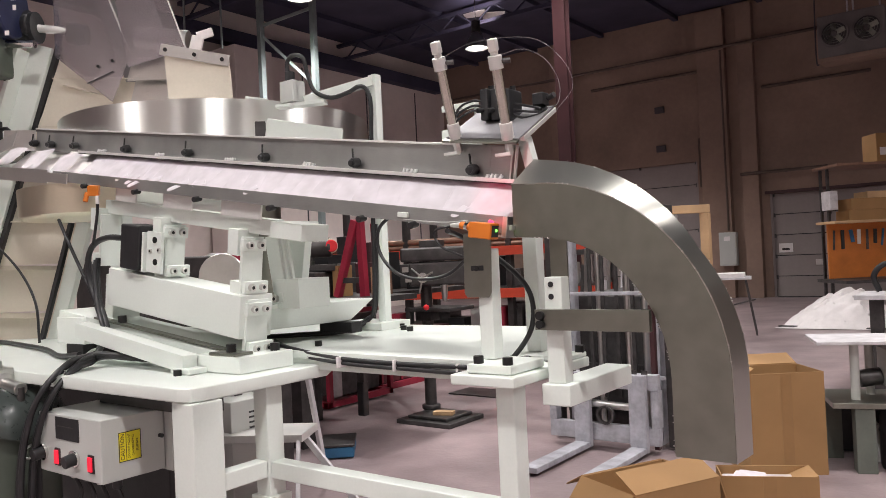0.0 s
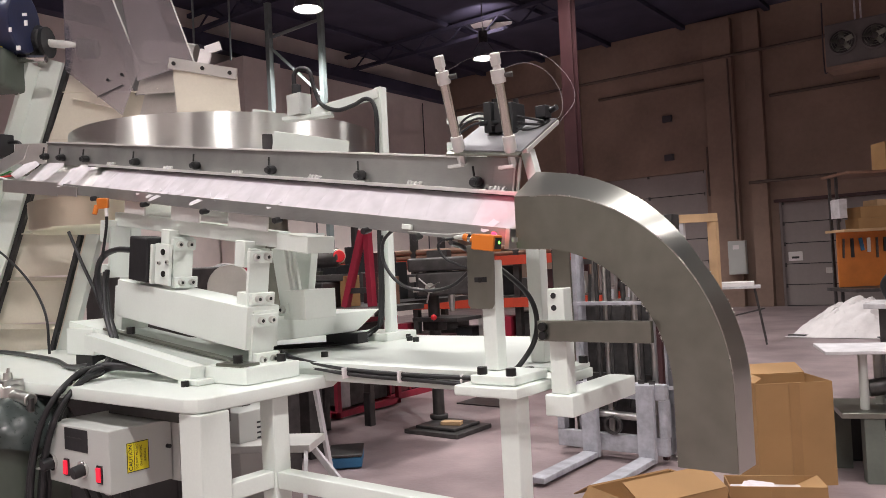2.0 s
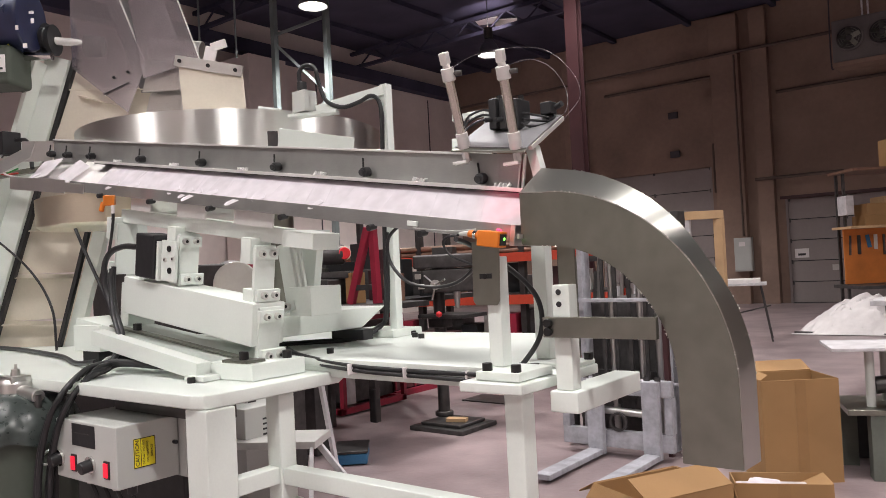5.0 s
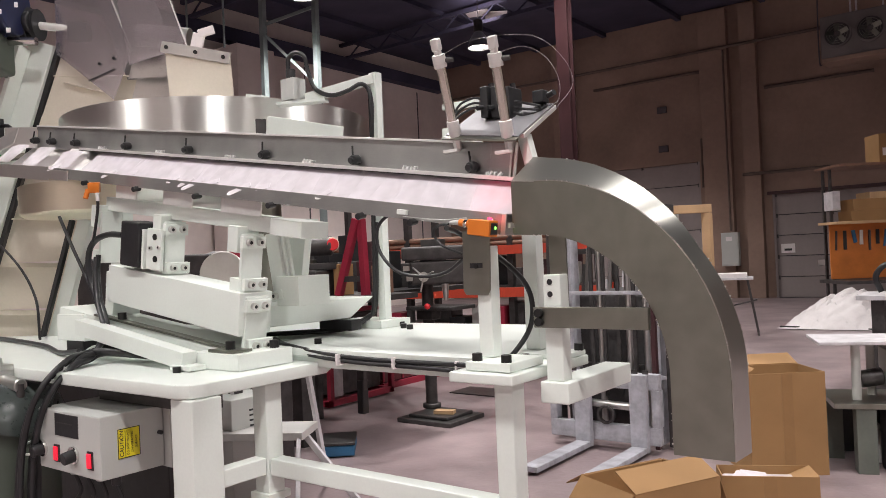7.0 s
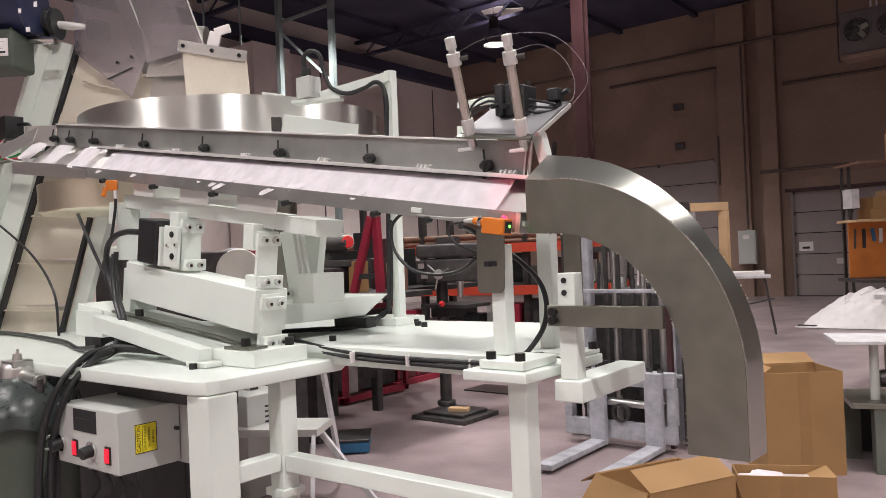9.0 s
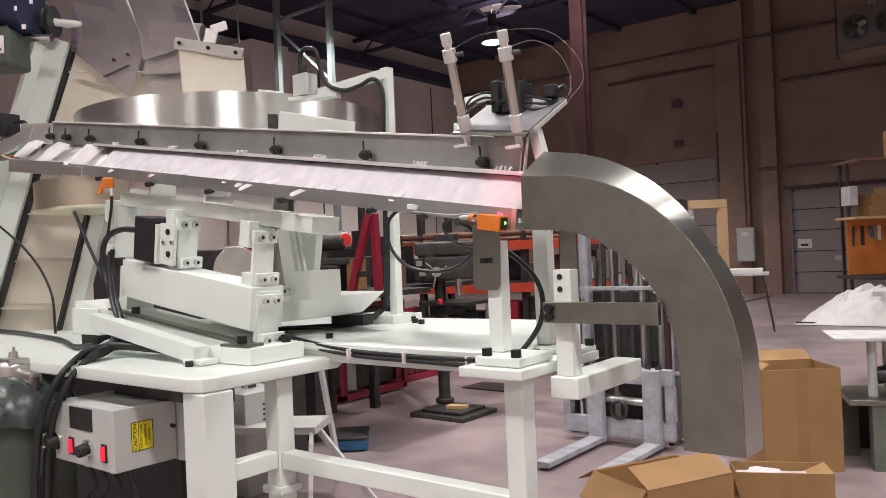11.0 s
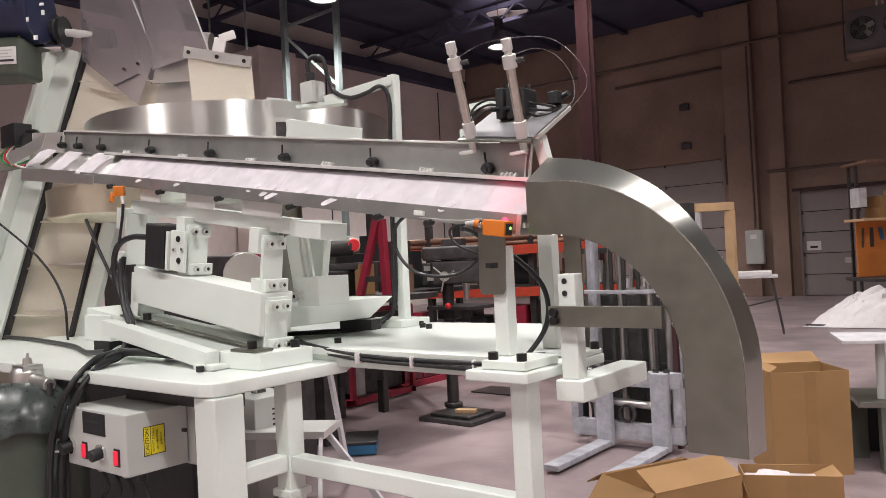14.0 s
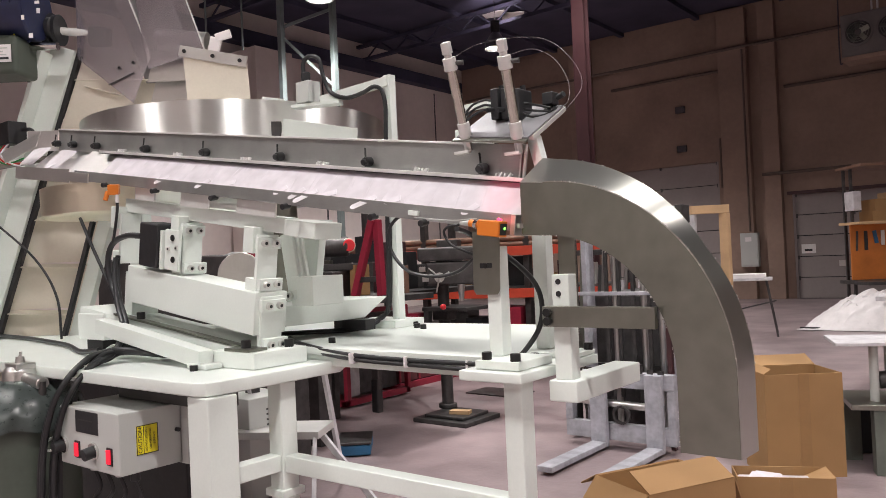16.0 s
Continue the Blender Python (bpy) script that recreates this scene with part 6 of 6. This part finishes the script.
# tarp heap
bm = bmesh.new()
bmesh.ops.create_grid(bm, x_segments=60, y_segments=50, size=0.5)
for v in bm.verts:
    x, y = v.co.x * 2, v.co.y * 2
    r = max(0.0, 1 - (x * x + y * y) ** 0.5)
    n = noise.fractal(Vector((x * 2.2, y * 2.2, 3.1)), 0.7, 2.2, 5)
    w = abs(noise.noise(Vector((x * 5, y * 5, 1.0))))
    v.co = Vector((-0.52 + x * 0.80 + 0.12 * n, 11.6 + y * 0.7, max(0.004, 0.56 * min(1, r * 1.35) ** 0.8 * (0.85 + 0.25 * n) - 0.07 * w * min(1, r * 2) + 0.01)))
solo("plastic_sheeting", bm, TARP, "crumpled white plastic sheeting heaped on the floor", "plastic sheeting")
solo("floor_bar", bar((-1.35, 11.15, 0.015), (0.6, 10.9, 0.015), 0.04, 0.03, 0.003), DARK, "dark steel bar lying on the floor", "steel bar")

# folding trestle table, timber frame, shelving with pegboard
tt = thing("folding_table", -1.6, 10.1, 0, "small folding trestle table piled with sheets", "folding table")
TM = Matrix.Translation((-1.75, 10.15, 0)) @ pose(0, 0, 0, 0, 0, 15)
part("top", on(span(-0.35, 0.30, -0.3, 0.3, 0.78, 0.81, 0.004), TM), SCUFF, tt)
part("sheet_pile", on(span(-0.3, 0.22, -0.25, 0.22, 0.811, 0.87, 0.01), TM), TARP, tt)
for x, dx in ((-0.3, 0.2), (0.22, 0.12)):
    for y in (-0.24, 0.22):
        part("leg", on(bar((x, y, 0.78), (x + dx, y, 0.0), 0.025, 0.025, 0.002), TM), DARK, tt)
part("brace", on(bar((-0.3, -0.24, 0.35), (0.34, -0.24, 0.5), 0.02, 0.02, 0.002), TM), DARK, tt)
wf = thing("timber_frame", -1.15, 6.9, 0, "raw pine timber frame standing upright", "timber frame")
part("head", bar((-1.30, 6.76, 1.665), (-0.99, 7.0, 1.665), 0.09, 0.085, 0.004), WOOD, wf)
part("post", bar((-1.02, 6.975, 0.0), (-1.02, 6.975, 1.62), 0.09, 0.085, 0.004), WOOD, wf)
part("post", bar((-1.28, 6.775, 0.0), (-1.28, 6.775, 1.62), 0.06, 0.06, 0.004), SCUFF, wf)
sh = thing("workshop_shelving", -0.1, 12.7, 0, "timber shelving with an orange pegboard back", "shelving")
HM = Matrix.Translation((-0.80, 12.15, 0)) @ pose(0, 0, 0, 0, 0, 37)
part("pegboard", on(span(0.05, 1.6, 0.10, 0.13, 0.66, 1.52, 0.003), HM), ORBOARD, sh)
part("top_shelf", on(span(0.05, 1.8, -0.3, 0.5, 2.40, 2.44, 0.004), HM), PIPE, sh)
part("middle_shelf", on(span(0.02, 1.8, -0.2, 0.4, 1.52, 1.56, 0.004), HM), WOOD, sh)
part("worktop", on(span(0.0, 1.8, -0.5, 0.4, 0.60, 0.65, 0.005), HM), DARK, sh)
for x in (0.14, 1.7):
    for y in (0.2, 0.42):
        part("post", on(span(x - 0.02, x + 0.02, y - 0.02, y + 0.02, 0, 2.398, 0.004), HM), DARK, sh)
for k in range(9):
    random.seed(60 + k)
    part("hanging_tool", on(bar((0.15 + 0.13 * k, 0.09, 1.42), (0.15 + 0.13 * k + random.uniform(-0.04, 0.04), 0.09, 1.42 - random.uniform(0.15, 0.42)), 0.015, random.uniform(0.02, 0.06), 0.004), HM), (DARK, BLACK, BLUE, GALV)[k % 4], sh)
for k, (x, w, h, z, m) in enumerate(((0.78, 0.4, 0.46, 2.441, CARD), (0.30, 0.9, 0.16, 1.561, CARD), (0.34, 0.8, 0.18, 1.722, CARD), (0.08, 0.12, 0.30, 1.742, SCUFF), (1.2, 0.4, 0.35, 1.561, WOOD), (0.6, 0.6, 0.10, 1.903, WOOD))):
    solo("shelf_box", on(span(x, x + w, -0.1 + 0.12 * (k == 3), 0.3, z, z + h, 0.006), HM), m, "brown cardboard box kept on the timber shelving", "box", group="boxes on the shelving")
solo("box_label", on(span(0.83, 0.97, -0.106, -0.102, 2.56, 2.68, 0), HM), TARP, "white paper label on the shelf box", "label")
fan = thing("fan_heater", -0.8, 15.5, 4.72, "dark grey hanging unit cooler with two round fans", "unit cooler")
FM = Matrix.Translation((-0.80, 15.36, 4.80))
part("case", on(span(-0.58, 0.58, 0.0, 0.5, 0.0, 0.82, 0.03), FM), COOLER, fan)
part("drip_tray", on(span(-0.56, 0.60, -0.05, 0.5, -0.09, -0.002, 0.02), FM), WALLM, fan, "brown drip tray")
for x in (-0.28, 0.28):
    g = part("fan_ring", on(lathe([(0.225, -0.02), (0.255, -0.02), (0.255, 0.03), (0.225, 0.03)], 32), FM @ Matrix.Translation((x, -0.02, 0.44)) @ pose(0, 0, 0, 90)), COOLER, fan)
    part("fan_recess", on(rod((x, -0.004, 0.44), (x, -0.001, 0.44), 0.224, seg=32), FM), DARK, g)
    part("fan_hub", on(rod((x, -0.04, 0.44), (x, -0.005, 0.44), 0.06, seg=16, bev=0.01), FM), DARK, g)
    for r in (0.09, 0.135, 0.18):
        part("guard_wire", on(lathe([(r - 0.004, -0.004), (r + 0.004, -0.004), (r + 0.004, 0.004), (r - 0.004, 0.004), (r - 0.004, -0.004)], 28), FM @ Matrix.Translation((x, -0.045, 0.44)) @ pose(0, 0, 0, 90)), DULL, g)
    for a in range(5):
        part("fan_blade", on(box(0.12, 0, 0, 0.16, 0.10, 0.006, 0.002, pose(0, 0, 0, 25)), FM @ Matrix.Translation((x, -0.02, 0.44)) @ pose(0, 0, 0, 90) @ pose(0, 0, 0, 0, 0, 72 * a + 20)), DULL, g)
for x in (-0.05, 0.05, 0.5):
    part("hanger_rod", on(rod((x, 0.1, 0.82), (x, 0.1, CEIL - 4.85), 0.018, seg=8), FM), SCUFF, fan, "pale hanger rod")
part("drain_hose", on(cable([(-0.62, 0.1, 1.3), (-0.63, 0.08, 0.5), (-0.62, 0.06, -0.05), (-0.58, 0.06, -0.1)], 0.014, 8), FM), JOIST, fan)
# tall pallet rack uprights at the west wall
pr = thing("pallet_rack", -9.0, 8.4, 0, "tall grey green pallet rack with diagonal bracing", "pallet rack")
for a, b in (((-9.3, 8.2), (-8.52, 8.77)),):
    for p in (a, b):
        part("upright", span(p[0] - 0.05, p[0] + 0.05, p[1] - 0.05, p[1] + 0.05, 0, 6.3, 0.005), RACKG, pr)
    for z0, z1 in ((5.65, 5.95), (5.5, 4.5), (3.5, 4.45), (3.45, 2.5)):
        part("brace", bar((a[0], a[1], z0), (b[0], b[1], z1), 0.05, 0.05, 0.003), RACKG, pr)
for x, y in ((-9.43, 6.68), (-8.94, 7.05)):
    solo("hanger_pipe", rod((x, y, 4.95), (x, y, CEIL), 0.018, seg=8), RACKG, "thin grey pipe hanging from the roof", "pipe", group="hanging pipes")
ca = thing("grey_crate", -11.5, 9.6, 0, "pale crates stacked high against the west wall", "crate stack")
part("crate", span(-12.2, -11.2, 9.1, 10.1, 0.0, 5.9, 0.01), WALLW, ca)

mc = thing("grey_machine", 1.3, 4.6, 0, "dark grey machine on a stand beside the cartons", "machine")
part("base", span(1.0, 1.7, 4.3, 4.9, 0, 0.42, 0.02), DARK, mc)
part("tray", span(0.95, 1.75, 4.25, 4.95, 0.421, 0.45, 0.006), SCUFF, mc)
part("head", span(1.1, 1.6, 4.4, 4.8, 0.451, 0.72, 0.03), GREYBOX, mc)

# clutter round the saw bench and under the rack
random.seed(77)
for k in range(22):
    x, y = random.uniform(-3.6, -2.45), random.uniform(3.3, 4.4)
    h, w = random.uniform(0.15, 0.5), random.uniform(0.06, 0.2)
    solo("stored_part", box(x, y, 1.03 + h / 2, w, random.uniform(0.06, 0.2), h, 0.006, pose(0, 0, 0, 0, 0, random.uniform(0, 90))), (DARK, BLACK, DARK, REDCOL, DULL, BLACK)[k % 6], "dark machine part kept on the back bench", "machine part", group="parts on the back bench")
bb = thing("back_bench", -3.0, 3.9, 0, "dark bench crowded with machine parts", "bench")
part("top", span(-3.75, -2.38, 3.2, 4.5, 0.99, 1.029, 0.004), DARK, bb)
for x, y in ((-3.72, 3.22), (-3.72, 4.42), (-3.50, 4.42)):
    part("leg", span(x, x + 0.05, y, y + 0.05, 0, 0.989, 0.003), DARK, bb)

# Thin black sheet added so the space under the table stays dark
solo("under_table_backing", span(-1.8, -0.80, 0.46, 0.52, 0.0, 0.93, 0.01), BLACK, "thin black sheet added to darken the space under the feeder table", "cabinet")
dm = thing("dark_machine", -2.7, 1.6, 0, "dark machine with red and grey parts behind the feeder", "machine")
part("body", span(-3.1, -2.35, 1.35, 1.95, 0, 1.36, 0.02), DARK, dm)
part("red_panel", span(-2.5, -2.0, 2.05, 2.1, 1.30, 1.42, 0.006), RED, dm)
part("plinth", span(-2.6, -2.12, 2.0, 2.2, 0.0, 1.29, 0.01), DARK, dm)
part("disc_guard", on(rod((0, -0.015, 0), (0, 0.015, 0), 0.13, seg=36, bev=0.006), Matrix.Translation((-2.0, 1.62, 1.235)) @ pose(0, 0, 0, 0, 0, 37)), GALV, dm)
part("guard_post", span(-2.03, -1.97, 1.64, 1.70, 0.0, 1.23, 0.004), DARK, dm)

motions()
